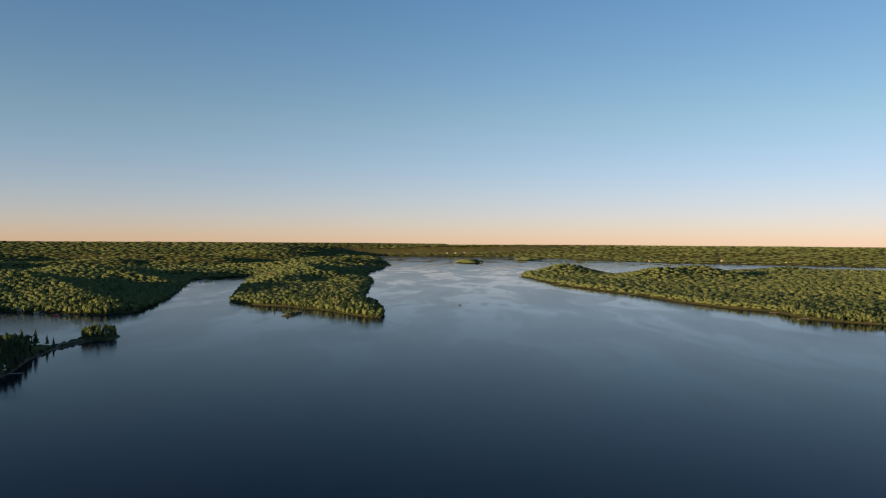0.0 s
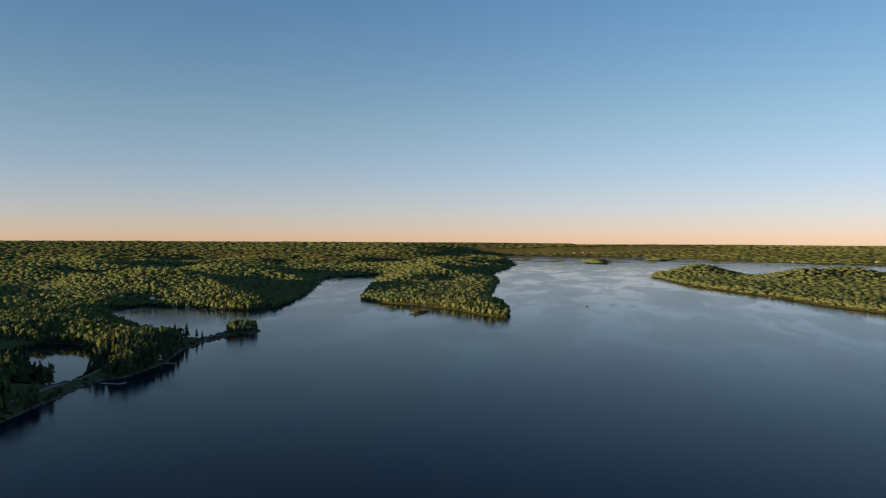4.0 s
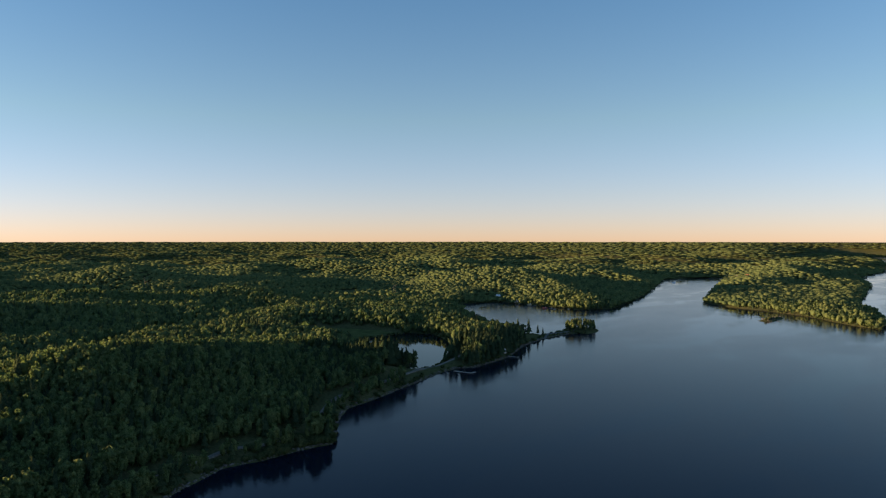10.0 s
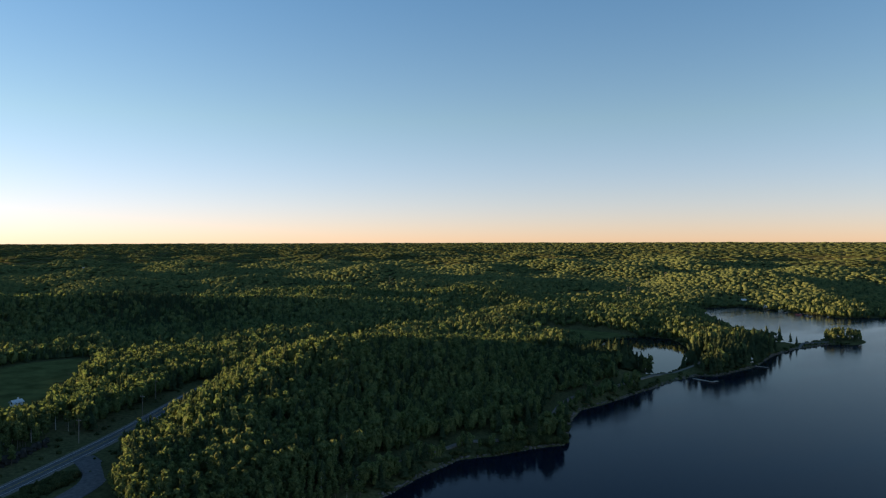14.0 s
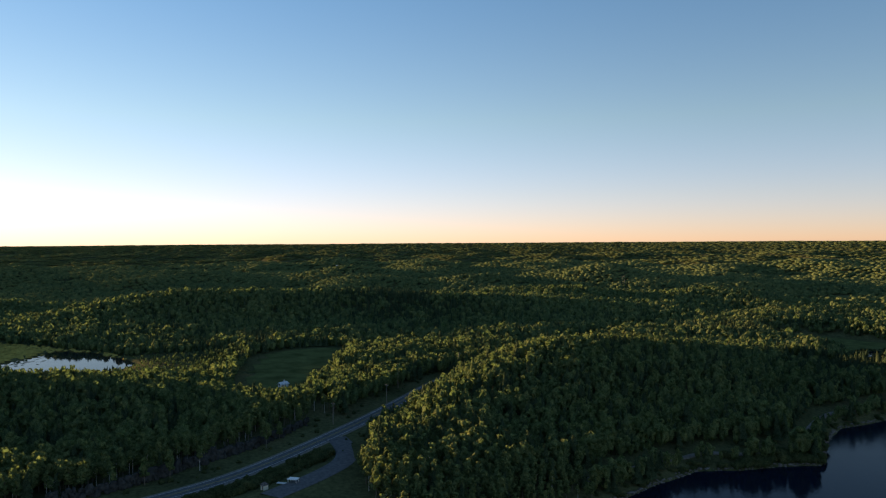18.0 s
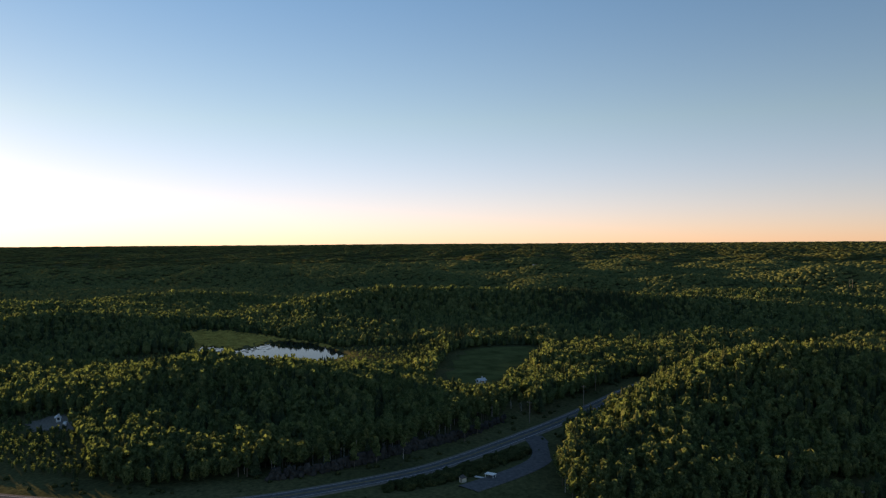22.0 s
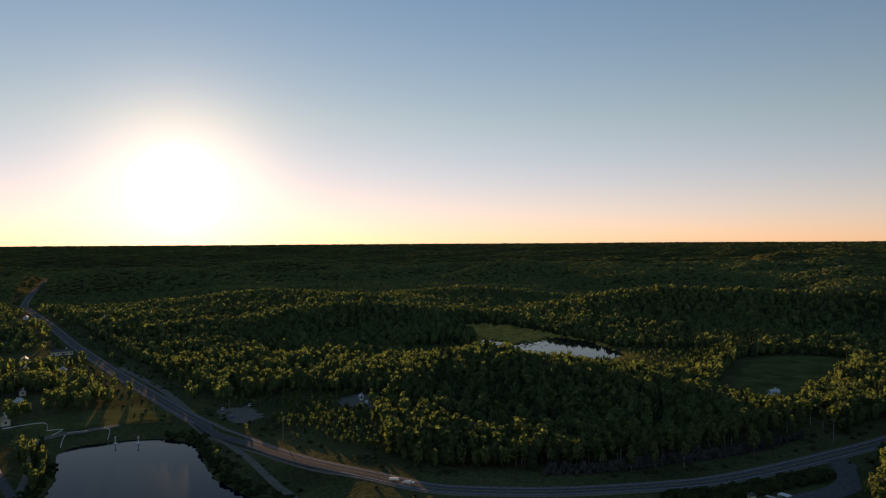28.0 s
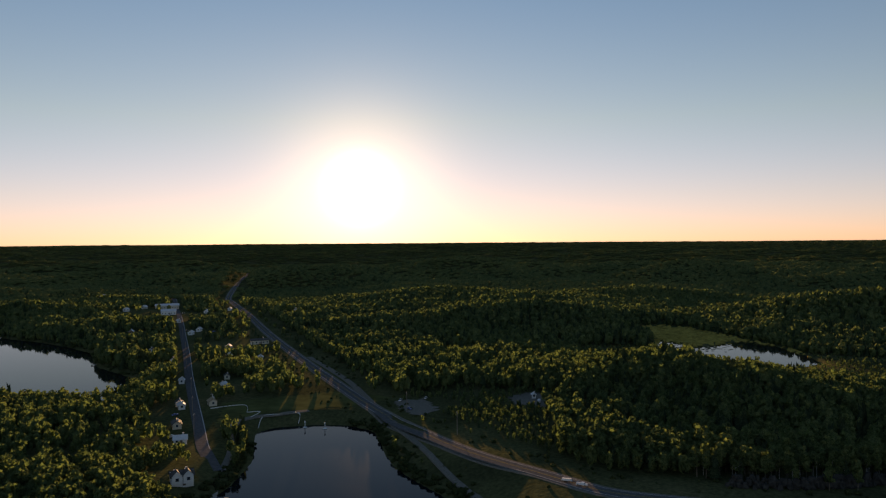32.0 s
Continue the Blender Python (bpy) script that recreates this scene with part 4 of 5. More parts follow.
# ---- buildings ----
def house(name, x, y, long, wide, tall, turn, wall, roof, label, category="house", storeys=1, pitch=0.45, porch=False, gables=0, group=""):
    """A gabled house: walls, two roof slopes, door, windows with panes, chimney."""
    base = empty(name, x, y, None, turn)
    bm = boxes((0, 0, -0.6, long, wide, tall + 0.6))
    rise = wide / 2 * pitch * 1.5
    for sx in (-1, 1):
        a = [bm.verts.new(v) for v in ((sx * long / 2, -wide / 2, tall), (sx * long / 2, wide / 2, tall), (sx * long / 2, 0, tall + rise))]
        bm.faces.new(a)
    part("wall", bm, wall, base)
    for side in (-1, 1):
        bm = bmesh.new()
        o = 0.45
        lo, hi = side * (wide / 2 + o), 0
        zl, zh = tall - rise * o / (wide / 2), tall + rise
        vs = [(-long / 2 - o, lo, zl), (long / 2 + o, lo, zl), (long / 2 + o, hi, zh), (-long / 2 - o, hi, zh)]
        vs = [bm.verts.new((a, b, c + k)) for k in (0.02, 0.22) for a, b, c in vs]
        for q in ((0, 1, 2, 3), (7, 6, 5, 4), (0, 4, 5, 1), (1, 5, 6, 2), (2, 6, 7, 3), (3, 7, 4, 0)):
            bm.faces.new([vs[i] for i in q])
        bmesh.ops.recalc_face_normals(bm, faces=bm.faces)
        part("roof", bm, roof, base)
    part("door", boxes((long * 0.08, -wide / 2 - 0.04, 0.1, 1.0, 0.1, 2.05)), DOOR, base)
    n = max(2, int(long / 3))
    for level in range(storeys):
        z = 1.0 + level * 2.7
        for i in range(n):
            u = -long / 2 + (i + 0.5) * long / n
            for side in (-1, 1):
                if side < 0 and level == 0 and abs(u - long * 0.08) < 1.1:
                    continue
                w = part("window", boxes((u, side * (wide / 2 + 0.03), z, 1.2, 0.12, 1.3)), WHITE, base)
                part("pane", boxes((u, side * (wide / 2 + 0.07), z + 0.1, 1.0, 0.1, 1.1)), PANE, w)
        for side in (-1, 1):
            w = part("window", boxes((side * (long / 2 + 0.03), 0, z, 0.12, 1.2, 1.3)), WHITE, base)
            part("pane", boxes((side * (long / 2 + 0.07), 0, z + 0.1, 0.1, 1.0, 1.1)), PANE, w)
    part("chimney", boxes((long * 0.22, wide * 0.12, tall, 0.7, 0.7, rise + 0.9)), CONCRETE, base)
    if porch:
        part("porch", boxes((0, -wide / 2 - 1.1, 0, long * 0.6, 2.2, 0.3), (-long * 0.28, -wide / 2 - 2.1, 0.3, 0.15, 0.15, 2.2),
                            (long * 0.28, -wide / 2 - 2.1, 0.3, 0.15, 0.15, 2.2), (0, -wide / 2 - 1.1, 2.5, long * 0.62, 2.4, 0.15)), wall, base)
    for i in range(gables):
        u = -long / 2 + (i + 0.5) * long / gables
        bm = bmesh.new()
        for yy in (-wide / 2 - 0.9, 0):
            for a, b in ((-1.7, tall - 2.6), (1.7, tall - 2.6), (1.7, tall + 0.3), (0, tall + 2.0), (-1.7, tall + 0.3)):
                bm.verts.new((u + a, yy, b))
        bm.verts.ensure_lookup_table()
        v = list(bm.verts)
        bm.faces.new(v[:5]), bm.faces.new(v[5:][::-1])
        for k in range(5):
            bm.faces.new([v[k], v[5 + k], v[5 + (k + 1) % 5], v[(k + 1) % 5]])
        bmesh.ops.recalc_face_normals(bm, faces=bm.faces)
        g = part("gable", bm, wall, base)
        bm = bmesh.new()
        for s in (-1, 1):
            q = [(u, -wide / 2 - 1.2, tall + 2.12), (u + s * 2.1, -wide / 2 - 1.2, tall + 0.1), (u + s * 2.1, 0, tall + 0.1), (u, 0, tall + 2.12)]
            vs = [bm.verts.new((a, b, c + k)) for k in (0.0, 0.15) for a, b, c in q]
            for f in ((0, 1, 2, 3), (7, 6, 5, 4), (0, 4, 5, 1), (1, 5, 6, 2), (2, 6, 7, 3), (3, 7, 4, 0)):
                bm.faces.new([vs[i2] for i2 in f])
        bmesh.ops.recalc_face_normals(bm, faces=bm.faces)
        part("gable_roof", bm, roof, base)
        w = part("window", boxes((u, -wide / 2 - 0.93, tall - 1.6, 1.3, 0.12, 1.3)), WHITE, base)
        part("pane", boxes((u, -wide / 2 - 0.97, tall - 1.5, 1.1, 0.1, 1.1)), PANE, w)
    return tagged(base, label, category, group)


def facing(x, y):
    """The turn that sets a house's front (-y) towards the lake's middle."""
    return math.degrees(math.atan2(-y, -x)) + 90


house("house", -173, -216, 7.6, 4.2, 3.6, facing(-173, -216) + 8, WHITE, SHINGLE, "large white two-storey house with two front gables by the pond", storeys=2, gables=2)
VILLAGE = [(-300, -337, 8, 6, 3.0, 20, WHITE, TIN, "white village house with a pale tin roof"),
           (-266, -307, 8, 6, 2.8, 60, CREAM, TAN_ROOF, "cream bungalow with a tan roof by the green"),
           (-252, -314, 7, 5, 3.0, 55, WHITE, TIN, "small white house with a pale roof on the street"),
           (-225, -284, 10, 6, 2.8, 55, CREAM, SHINGLE, "cream house with a dark roof above the street"),
           (-207, -259, 8, 6, 3.0, 140, WHITE, TIN, "white cottage with a pale roof among trees"),
           (-474, -564, 9, 6, 3.0, 30, WHITE, TIN, "white house in the middle of the village"),
           (-457, -555, 9, 6, 3.2, 30, WHITE, TIN, "white house with a bright roof in the village"),
           (-382, -422, 8, 6, 3.0, 50, CREAM, TIN, "cream village house with a pale roof"),
           (-347, -441, 7, 6, 3.0, 45, WHITE, SHINGLE, "white village house with a dark roof"),
           (-430, -605, 8, 6, 3.0, 45, BROWN, TIN, "brown village house with a pale roof"),
           (-504, -631, 8, 6, 3.0, 60, WHITE, TIN, "white village house with a tin roof"),
           (-386, -394, 7, 6, 2.8, 45, CREAM, TIN, "cream bungalow near the village street"),
           (-371, -497, 8, 6, 3.0, 35, WHITE, SHINGLE, "white house near the western lake"),
           (-322, -358, 7, 5, 2.8, 50, CREAM, SHINGLE, "cream cottage near the street"),
           (-604, -908, 14, 7, 3.4, 20, WHITE, TIN, "long white building at the village edge"),
           (-578, -787, 10, 7, 3.2, 20, CREAM, TIN, "cream building with a pale roof at the village edge"),
           (-536, -763, 9, 7, 3.2, 20, WHITE, TIN, "white building with a pale roof at the village edge"),
           (-621, -684, 9, 6, 3.2, 35, WHITE, TIN, "white house at the end of the village"),
           (-632, -588, 9, 6, 3.2, 35, CREAM, TIN, "cream house at the edge of the woods"),
           (-298, -371, 7, 5, 2.8, 50, WHITE, TIN, "small white house with a pale roof near the street"),
           (-414, -458, 8, 6, 3.0, 40, CREAM, TIN, "cream house between street and highway"),
           (-587, -685, 12, 7, 3.2, 30, WHITE, TIN, "long white house beyond the shop"),
           (-256, -321, 7, 5, 3.0, 50, WHITE, SHINGLE, "white gabled house on the street")]
for x, y, a, b, c, t, w, r, lab in VILLAGE:
    house("house", x, y, a * 0.66, b * 0.66, min(c, 2.4), t, w, r, lab, group="village houses")
house("warehouse", -605, -779, 28, 9, 4, facing(-605, -779), CREAM, TIN, "long warehouse with a bright white roof", "warehouse", pitch=0.3)
house("shop", -547, -702, 16, 9, 4, facing(-547, -702), WHITE, TIN, "white village shop with a pale roof", "shop", pitch=0.3)
house("motel", -447, -457, 15, 5, 3.2, facing(-447, -457) + 10, CREAM, SHINGLE, "long low cream motel beside the highway", "motel", pitch=0.35)
COTTAGES = [(-449, 851, 10, 7, 4.0, WHITE, RED, "white lakeside cottage with a red roof"), (-438, 848, 7, 5, 3, RED, SHINGLE, "red boathouse beside the cottage"),
            (-485, 876, 8, 6, 3.4, CREAM, TAN_ROOF, "cream cottage on the bay shore"), (-518, 898, 9, 6, 3.2, WHITE, TIN, "white cottage with a pale roof on the bay shore"),
            (-562, 921, 10, 6, 3.0, WHITE, TIN, "white boathouse at the head of the bay"),
            (-501, 1519, 9, 7, 4, WHITE, TIN, "white cottage on the far bay shore"), (-2269, 412, 16, 10, 8, WHITE, TIN, "bright white building far off in the woods"),
            (-1253, 1510, 12, 9, 6, WHITE, TIN, "white house far off in the forest"), (-1445, 1769, 12, 9, 6, CREAM, TIN, "cream house far off in the forest")]
for i in range(7):
    COTTAGES.append((-455 + i * 11, 1700 + (i % 2) * 6, 8, 6, 3.6, (CREAM, RED, WHITE)[i % 3], (TAN_ROOF, TIN, RED)[i % 3], "small cabin in the row at the cove's head"))
for x, y in ((222, 1950), (256, 1561), (264, 1521), (277, 1472), (301, 1385), (336, 1269), (408, 1010), (439, 930), (442, 865), (467, 842)):
    COTTAGES.append((x + 5, y + 5, 4.6, 3.2, 2.0, WHITE, (TIN, SHINGLE)[int(x) % 2], "white cottage on the wooded eastern shore"))
for x, y in ((-174, 2474), (-183, 2388), (-199, 1987), (-180, 2554)):
    COTTAGES.append((x - 25, y, 11, 8, 5, (WHITE, CREAM)[int(y) % 2], RED, "pale cottage on the long western shore"))
for x, y in ((77, 4499), (25, 4500), (130, 4498), (935, 3322), (1190, 3125), (1400, 2985)):
    COTTAGES.append((x, y + 14, 10, 7, 4.0, (CREAM, WHITE)[int(x) % 2], TAN_ROOF, "pale lodge on the far lake shore"))
for x, y, a, b, c, w, r, lab in COTTAGES:
    house("cottage", x * 1.012, y * 1.012, a * 0.62, b * 0.62, min(c, 3), facing(x, y), w, r, lab, "cottage", group="lake cottages")


# ---- kiosk, pads, walls, docks ----
def kiosk(x, y, turn):
    base = empty("kiosk", x, y, None, turn)
    base.scale = (0.7,) * 3
    part("wall", boxes((0, 0, -0.3, 2.6, 2.4, 2.6)), CREAM, base)
    part("roof", boxes((0, 0, 2.3, 3.4, 3.2, 1.3, 0, 0.15)), SHINGLE, base)
    part("door", boxes((0.2, -1.23, 0.1, 0.9, 0.1, 1.95)), DOOR, base)
    tagged(base, "small pale kiosk with a dark peaked roof at the lay-by", "kiosk")


kiosk(-246, 20, 30)
pad = empty("picnic_shelter", -249, 27, None, 55)
pad.scale = (0.7,) * 3
part("slab", boxes((0, 0, 0.05, 8.5, 1.6, 0.35)), CONCRETE, pad)
part("roof", boxes((3.6, 1.4, 2.3, 5.0, 3.4, 0.25)), WHITE, pad)
for u in (1.5, 5.7):
    for v in (0.1, 2.7):
        part("post", boxes((u, v, 0, 0.18, 0.18, 2.35)), WHITE, pad)
tagged(pad, "white picnic shelter with a concrete walk beside the lay-by", "shelter")


def low_wall(pts, height, thick, label, category="wall"):
    line = spline(pts, 1.6)
    base = empty("low_wall", *line[0])
    inv = base.matrix_basis.inverted()
    block = boxes((0, 0, -0.3, 1.75, thick, height + 0.3))
    me = bpy.data.meshes.new("block")
    block.to_mesh(me)
    block.free()
    me.materials.append(WHITE)
    for (x0, y0), (x1, y1) in zip(line[:-1], line[1:]):
        ob = new("block", me)
        ob.parent = base
        ob.matrix_basis = inv @ pose((x0 + x1) / 2, (y0 + y1) / 2, level_at((x0 + x1) / 2, (y0 + y1) / 2), 0, 0, math.degrees(math.atan2(y1 - y0, x1 - x0)))
    return tagged(base, label, category)


low_wall([(-252, -259), (-263, -266), (-271, -260), (-276, -255), (-269, -249)], 0.45, 0.22, "white curved sea wall at the village beach")
low_wall([(-260, -301), (-274, -292), (-263, -278)], 0.45, 0.12, "white board fence round the village rink", "fence")
low_wall([(-263, -278), (-267, -273), (-257, -269)], 0.45, 0.12, "white board fence at the rink's corner", "fence")


def dock(x, y, turn, long, wide, label, arm=0.0):
    base = empty("dock", x, y, 0.0, turn)
    n = int(long / 0.8)
    me = bpy.data.meshes.new("plank")
    bm = boxes((0, 0, 0.45, 0.72, wide, 0.14))
    bm.to_mesh(me)
    bm.free()
    me.materials.append(WOOD)
    for i in range(n):
        p = new("plank", me)
        p.parent = base
        p.location = (0.4 + i * 0.8, 0, 0)
    for u in (0.5, long / 2, long - 0.5):
        for v in (-wide / 2 + 0.15, wide / 2 - 0.15):
            part("post", rod(bmesh.new(), (u, v, -1.5), (u, v, 0.9), 0.12, 0.12), POLE_WOOD, base)
    if arm:
        part("finger", boxes((long - wide / 2, arm / 2, 0.42, wide, abs(arm), 0.2)), WOOD, base)
    return tagged(base, label, "dock", "lake docks")


dock(-286, 411, 0, 15, 2.0, "pale wooden dock reaching into the lake", 5)
dock(-292, 486, 10, 13, 2.0, "wooden dock beside the boathouse on the spit")
dock(-181, -208, 45, 10, 2.2, "pale wooden dock on the village pond", 5)
dock(-184, -213, 60, 7, 2.0, "short second finger of the village dock")
dock(-323, -502, 150, 9, 2.5, "small dock on the western lake")
for x, y, t in ((-446, 865, -70), (-438, 860, -70), (-481, 886, -80), (-514, 904, -80), (-425, 871, -60)):
    dock(x, y, t, 12, 2.2, "grey dock below the bay cottages")
for x, y in ((245, 1547), (270, 1479), (327, 1261), (432, 953), (431, 874)):
    dock(x + 4, y, 195, 14, 2.4, "grey dock on the eastern shore")
house("boathouse", -296, 494, 4.5, 3.2, 2.3, 100, WHITE, WHITE, "small white boathouse at the tip of the spit", "boathouse")

for x, y in ((-267, -243), (-270, -233)):
    b = empty("swim_marker", x, y, 0.0)
    part("float", boxes((0, 0, -0.2, 1.6, 1.6, 0.5)), WHITE, b)
    part("post", rod(bmesh.new(), (0, 0, 0.2), (0, 0, 3.4), 0.16, 0.12), WHITE, b)
    part("sign_board", boxes((0, 0, 2.4, 0.9, 0.08, 0.9)), WHITE, b)
    tagged(b, "white swim-area marker post standing in the pond", "marker", "swim markers")


# ---- poles ----
def utility_pole(x, y, turn, tall=10.0, twin=False):
    base = empty("utility_pole", x, y, None, turn)
    for u in ((-1.8, 1.8) if twin else (0,)):
        part("pole", rod(bmesh.new(), (u, 0, -0.5), (u, 0, tall), 0.17, 0.12, 8), POLE_WOOD, base)
    part("crossarm", boxes((0, 0, tall - 0.9, 5.4 if twin else 2.4, 0.16, 0.18)), POLE_WOOD, base)
    for u in (-1, 0, 1):
        part("insulator", rod(bmesh.new(), (u * (2.4 if twin else 1.0), 0, tall - 0.72), (u * (2.4 if twin else 1.0), 0, tall - 0.4), 0.07, 0.05), CONCRETE, base)
    return tagged(base, "twin-post wooden power pylon in the valley" if twin else "wooden utility pole with a crossarm beside the road", "utility pole", "power poles")


for x, y in ((-361, 90), (-395, 105), (-418, 111), (-445, 159), (-328, 57), (-220, -266), (-244, -296), (-278, -338), (-326, -401), (-375, -462), (-437, -542), (-303, -208), (-273, -161)):
    utility_pole(x, y, 40)
for x, y in ((-760, 969), (-682, 828), (-872, 1166), (-1001, 632)):
    utility_pole(x, y, 60, 17, True)


# ---- vehicles ----
def vehicle(name, x, y, turn, paint, label, long=4.6, kind="car", category="car"):
    base = empty(name, x, y, level_at(x, y) + 0.28, turn)
    base.scale = (0.68,) * 3
    w = 1.85
    bm = boxes((0, 0, 0.35, long, w, 0.62, 0, 0.97))
    part("body", bm, paint, base)
    if kind == "pickup":
        part("cab", boxes((0.5, 0, 0.97, 1.9, 1.65, 0.72, 0, 0.8)), paint, base)
        part("bed", boxes((-1.7, 0.85, 0.97, 1.9, 0.1, 0.35), (-1.7, -0.85, 0.97, 1.9, 0.1, 0.35), (-2.6, 0, 0.97, 0.1, 1.7, 0.35)), paint, base)
        part("windscreen", boxes((1.42, 0, 1.02, 0.08, 1.4, 0.5)), PANE, base)
    else:
        part("cab", boxes((-0.2, 0, 0.97, long * 0.55, 1.6, 0.55, 0, 0.8)), PANE, base)
        part("roof_panel", boxes((-0.2, 0, 1.5, long * 0.42, 1.3, 0.06)), paint, base)
    for u in (-long * 0.31, long * 0.31):
        for v in (-0.85, 0.85):
            t = part("wheel", rod(bmesh.new(), (u, v - 0.11, 0.34), (u, v + 0.11, 0.34), 0.34, 0.34, 12), RUBBER, base)
            part("rim", rod(bmesh.new(), (u, v - 0.13, 0.34), (u, v + 0.13, 0.34), 0.2, 0.2, 8), CHROME, t)
    for v in (-0.65, 0.65):
        part("headlight", boxes((long / 2, v, 0.62, 0.08, 0.34, 0.18)), WHITE, base)
    return tagged(base, label, category)


vehicle("pickup_truck", -231.5, -88.5, 98, CAR_WHITE, "white pickup towing a trailer on the highway", 5.6, "pickup", "pickup")
trailer = empty("trailer", -232.6, -94.2, level_at(-232.6, -94.2) + 0.28, 101)
trailer.scale = (0.66,) * 3
part("deck", boxes((0, 0, 0.55, 6.2, 2.0, 0.2)), CAR_DARK, trailer)
part("load", boxes((-0.2, 0, 0.75, 5.2, 1.8, 1.0, 0, 0.9)), WHITE, trailer)
part("hitch", boxes((3.7, 0, 0.5, 1.6, 0.15, 0.12)), CAR_DARK, trailer)
for u in (-0.9, 0.2):
    for v in (-0.95, 0.95):
        part("wheel", rod(bmesh.new(), (u, v - 0.1, 0.33), (u, v + 0.1, 0.33), 0.33, 0.33, 12), RUBBER, trailer)
tagged(trailer, "flat trailer with a pale load behind the pickup", "trailer")
vehicle("car", -307, -209, 60, CAR_BLUE, "blue car parked on the roadside lot")
vehicle("car", -322, -225, 20, CAR_WHITE, "white car parked at the lot's edge")
vehicle("car", -333, -216, 20, CAR_WHITE, "white car parked by the trees")
for i, (x, y) in enumerate(((-430, -446), (-436, -440), (-442, -436), (-419, -460), (-468, -574), (-479, -550), (-538, -689), (-563, -697), (-240, -304), (-212, -271))):
    vehicle("car", x, y, 25 + 17 * i, (CAR_WHITE, CAR_DARK, CAR_BLUE)[i % 3], ("white", "dark", "blue")[i % 3] + " car parked in the village")
lot = meadow("gravel_lot", np.array([(-293, -192), (-302, -213), (-322, -231), (-337, -216), (-314, -194)], float), 0.16, GRAVEL, "gravel parking lot beside the highway", 3)
lot["category"] = "parking lot"
yard = meadow("yard", np.array([(-330, -142), (-333, -165), (-353, -179), (-368, -166), (-352, -146)], float), 0.16, GRAVEL, "bare sandy yard among the trees", 3)
yard["category"] = "yard"
camper = empty("camper_trailer", -341, -153, None, 20)
camper.scale = (0.6,) * 3
part("body", boxes((0, 0, 0.5, 6.5, 2.3, 2.2, 0, 0.94)), WHITE, camper)
part("window", boxes((0, -1.14, 1.5, 3.0, 0.1, 0.7)), PANE, camper)
part("wheel", rod(bmesh.new(), (0, -1.2, 0.35), (0, -1.0, 0.35), 0.35, 0.35, 10), RUBBER, camper)
part("wheel", rod(bmesh.new(), (0, 1.0, 0.35), (0, 1.2, 0.35), 0.35, 0.35, 10), RUBBER, camper)
tagged(camper, "white camper trailer standing in the yard", "camper")
house("shed", -350, -160, 2.6, 2.0, 2.2, 30, WHITE, TIN, "tall narrow white shed in the yard", "shed")
house("shed", -421, 45, 5, 3, 1.9, 120, WHITE, TIN, "pale shed at the meadow's edge", "shed")
house("shed", -282, -321, 8, 2.6, 2.2, 20, WHITE, WHITE, "low white trailer home on the green", "shed", pitch=0.2)

# ---- boat and mere ----
boat = empty("motorboat", 24, 1032, 0.0, 95)
bm = bmesh.new()
for u, w, z in ((-3.2, 1.1, 0.0), (0, 1.2, 0.0), (2.0, 0.8, 0.15), (3.6, 0.05, 0.5)):
    for s in (-1, 1):
        bm.verts.new((u, s * w * 0.7, z - 0.25))
        bm.verts.new((u, s * w, z + 0.65))
bm.verts.ensure_lookup_table()
v = list(bm.verts)
for i in range(3):
    a, b = i * 4, i * 4 + 4
    for p, q in ((0, 1), (1, 3), (3, 2), (2, 0)):
        bm.faces.new([v[a + p], v[a + q], v[b + q], v[b + p]])
bm.faces.new([v[0], v[1], v[3], v[2]])
bmesh.ops.recalc_face_normals(bm, faces=bm.faces)
part("hull", bm, CAR_DARK, boat)
part("windscreen", boxes((0.9, 0, 0.65, 0.1, 1.6, 0.55)), PANE, boat)
part("outboard_motor", boxes((-3.4, 0, 0.1, 0.5, 0.45, 1.1)), CAR_DARK, boat)
part("seat", boxes((-0.8, 0, 0.65, 0.6, 1.6, 0.35)), WHITE, boat)
tagged(boat, "small dark motorboat on the open lake", "boat")
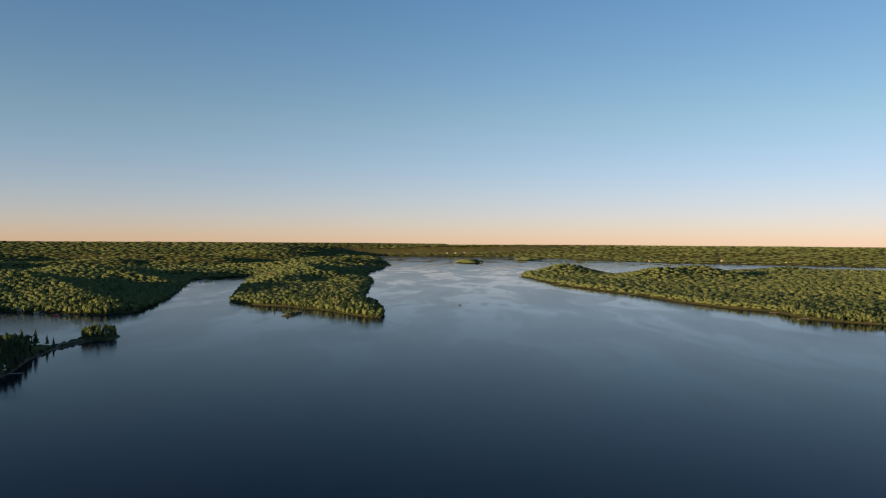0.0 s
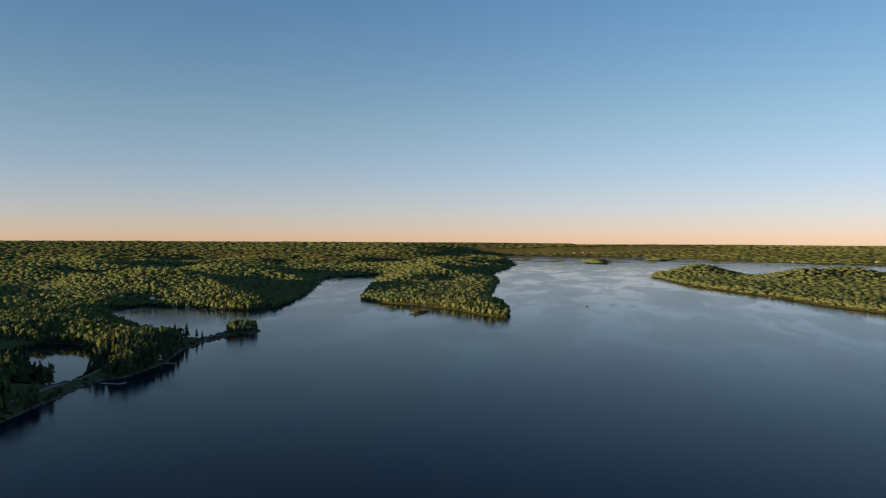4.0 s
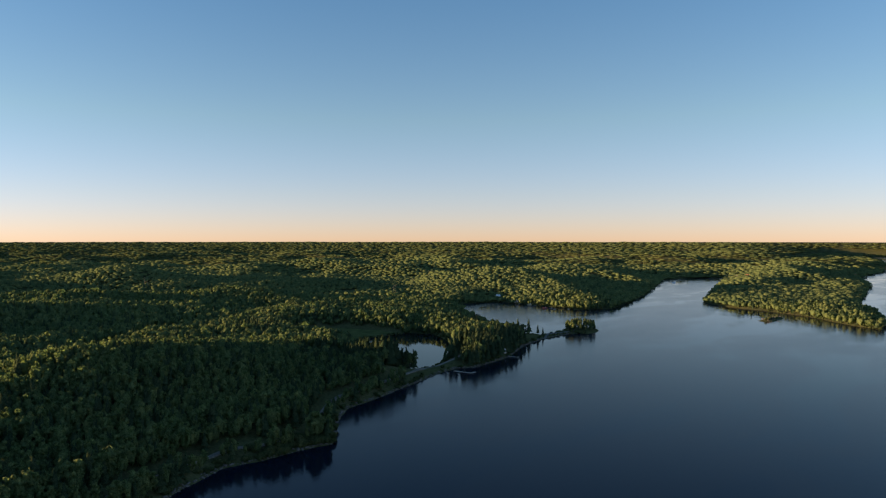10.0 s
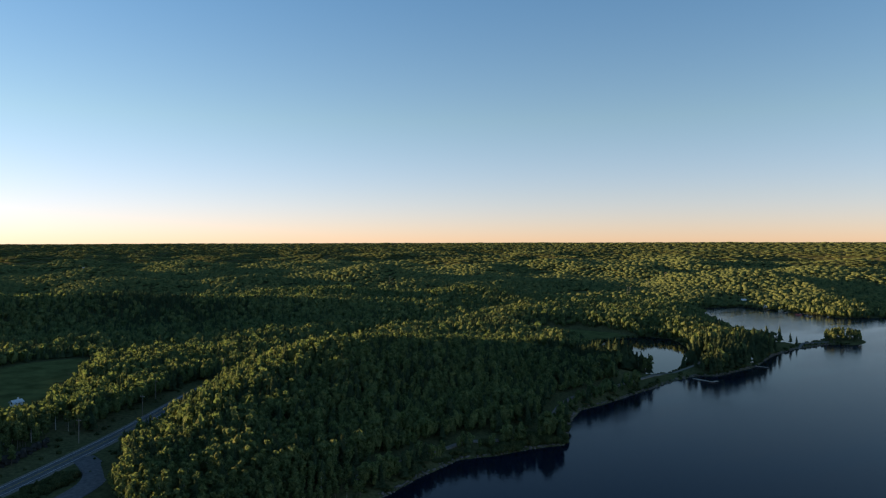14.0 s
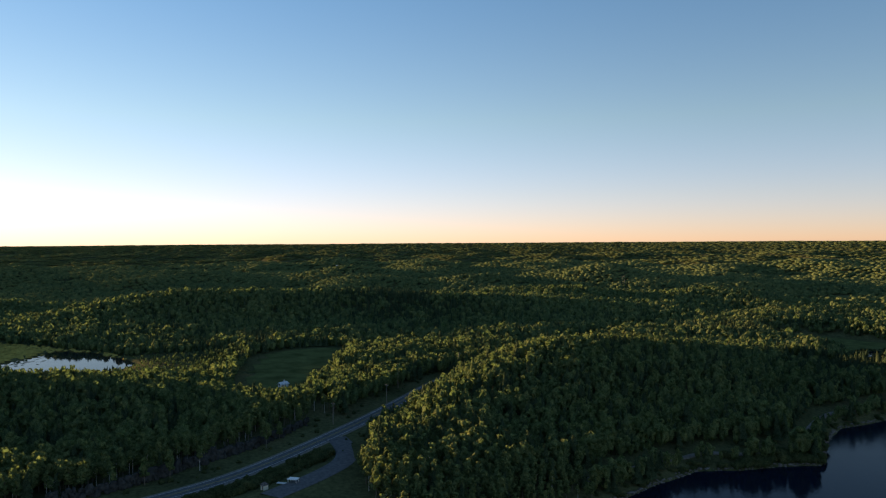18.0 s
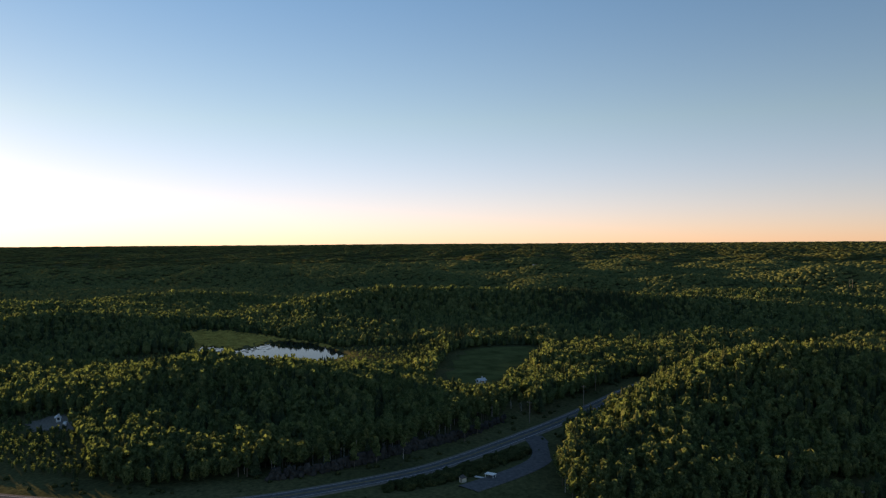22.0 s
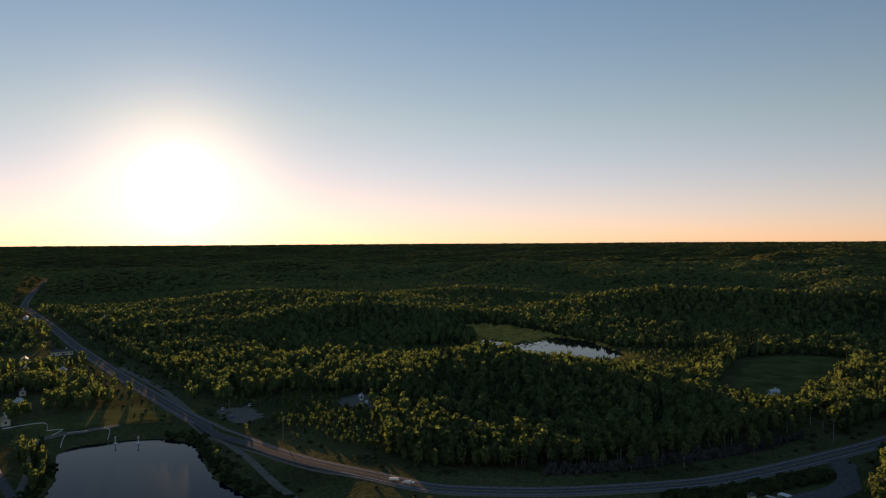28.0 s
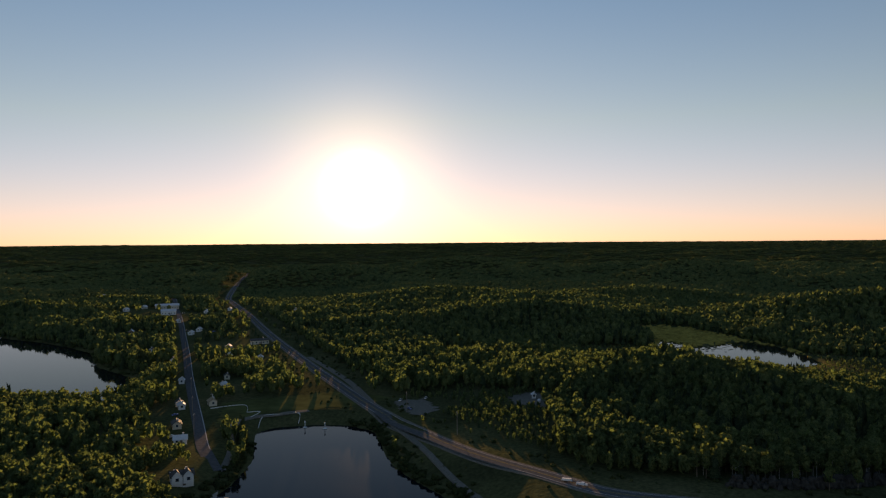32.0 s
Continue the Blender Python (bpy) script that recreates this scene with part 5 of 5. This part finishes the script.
rng7 = np.random.RandomState(9)
pads = np.column_stack([rng7.uniform(-605, -540, 460), rng7.uniform(-160, -100, 460)])
pads = pads[(depth_in(pads, RINGS["mere"]) > 0) & (depth_in(pads, RINGS["marsh"]) > -22 + rng7.normal(0, 5, len(pads)))]
disc = [(np.array([(math.cos(a) * 1.0, math.sin(a) * 0.6, 0.0) for a in np.arange(8) * 0.785] + [(0, 0, 0.05)]),
         np.array([(i, (i + 1) % 8, 8) for i in range(8)]))]
ob = scatter("lily_pads", np.column_stack([pads, np.full(len(pads), 8.03)]), rng7.uniform(0.6, 1.9, len(pads)), np.zeros(len(pads), int), disc, SHRUB, "floating weed and lily pads on the pale pond")
ob["category"] = "water plants"

tuft = []
for i in range(4):
    a = np.arange(6) * 1.047 + rng7.uniform(0, 6)
    ring = np.column_stack([np.cos(a), np.sin(a), np.zeros(6)]) * rng7.uniform(0.7, 1.3, (6, 1))
    crown = np.column_stack([np.cos(a) * 0.7, np.sin(a) * 0.7, rng7.uniform(0.25, 0.6, 6)])
    tuft.append((np.concatenate([ring, crown, [(0.1, 0, 0.55)]]),
                 np.array([(k, (k + 1) % 6, 6 + k) for k in range(6)] + [((k + 1) % 6, 6 + (k + 1) % 6, 6 + k) for k in range(6)] + [(6 + k, 6 + (k + 1) % 6, 12) for k in range(6)])))
spots = np.column_stack([rng7.uniform(-800, -500, 9000), rng7.uniform(-240, -30, 9000)])
reach = depth_in(spots, RINGS["marsh"])
edge = depth_in(spots, RINGS["mere"])
spots = spots[((reach > -5) & (reach < 60) & (edge < 0) & (rng7.uniform(0, 1, 9000) < 0.55)) | ((edge > -4) & (edge < 1.5) & (spots[:, 0] < -560) & (rng7.uniform(0, 1, 9000) < 0.6))]
z = ground_height(spots)[0]
ob = scatter("sedge", np.column_stack([spots, np.maximum(z, 7.9)]), rng7.uniform(0.8, 2.2, len(spots)), rng7.randint(0, 4, len(spots)), tuft, SEDGE, "golden sedge tufts along the pale pond's bank")
ob["category"] = "sedge"
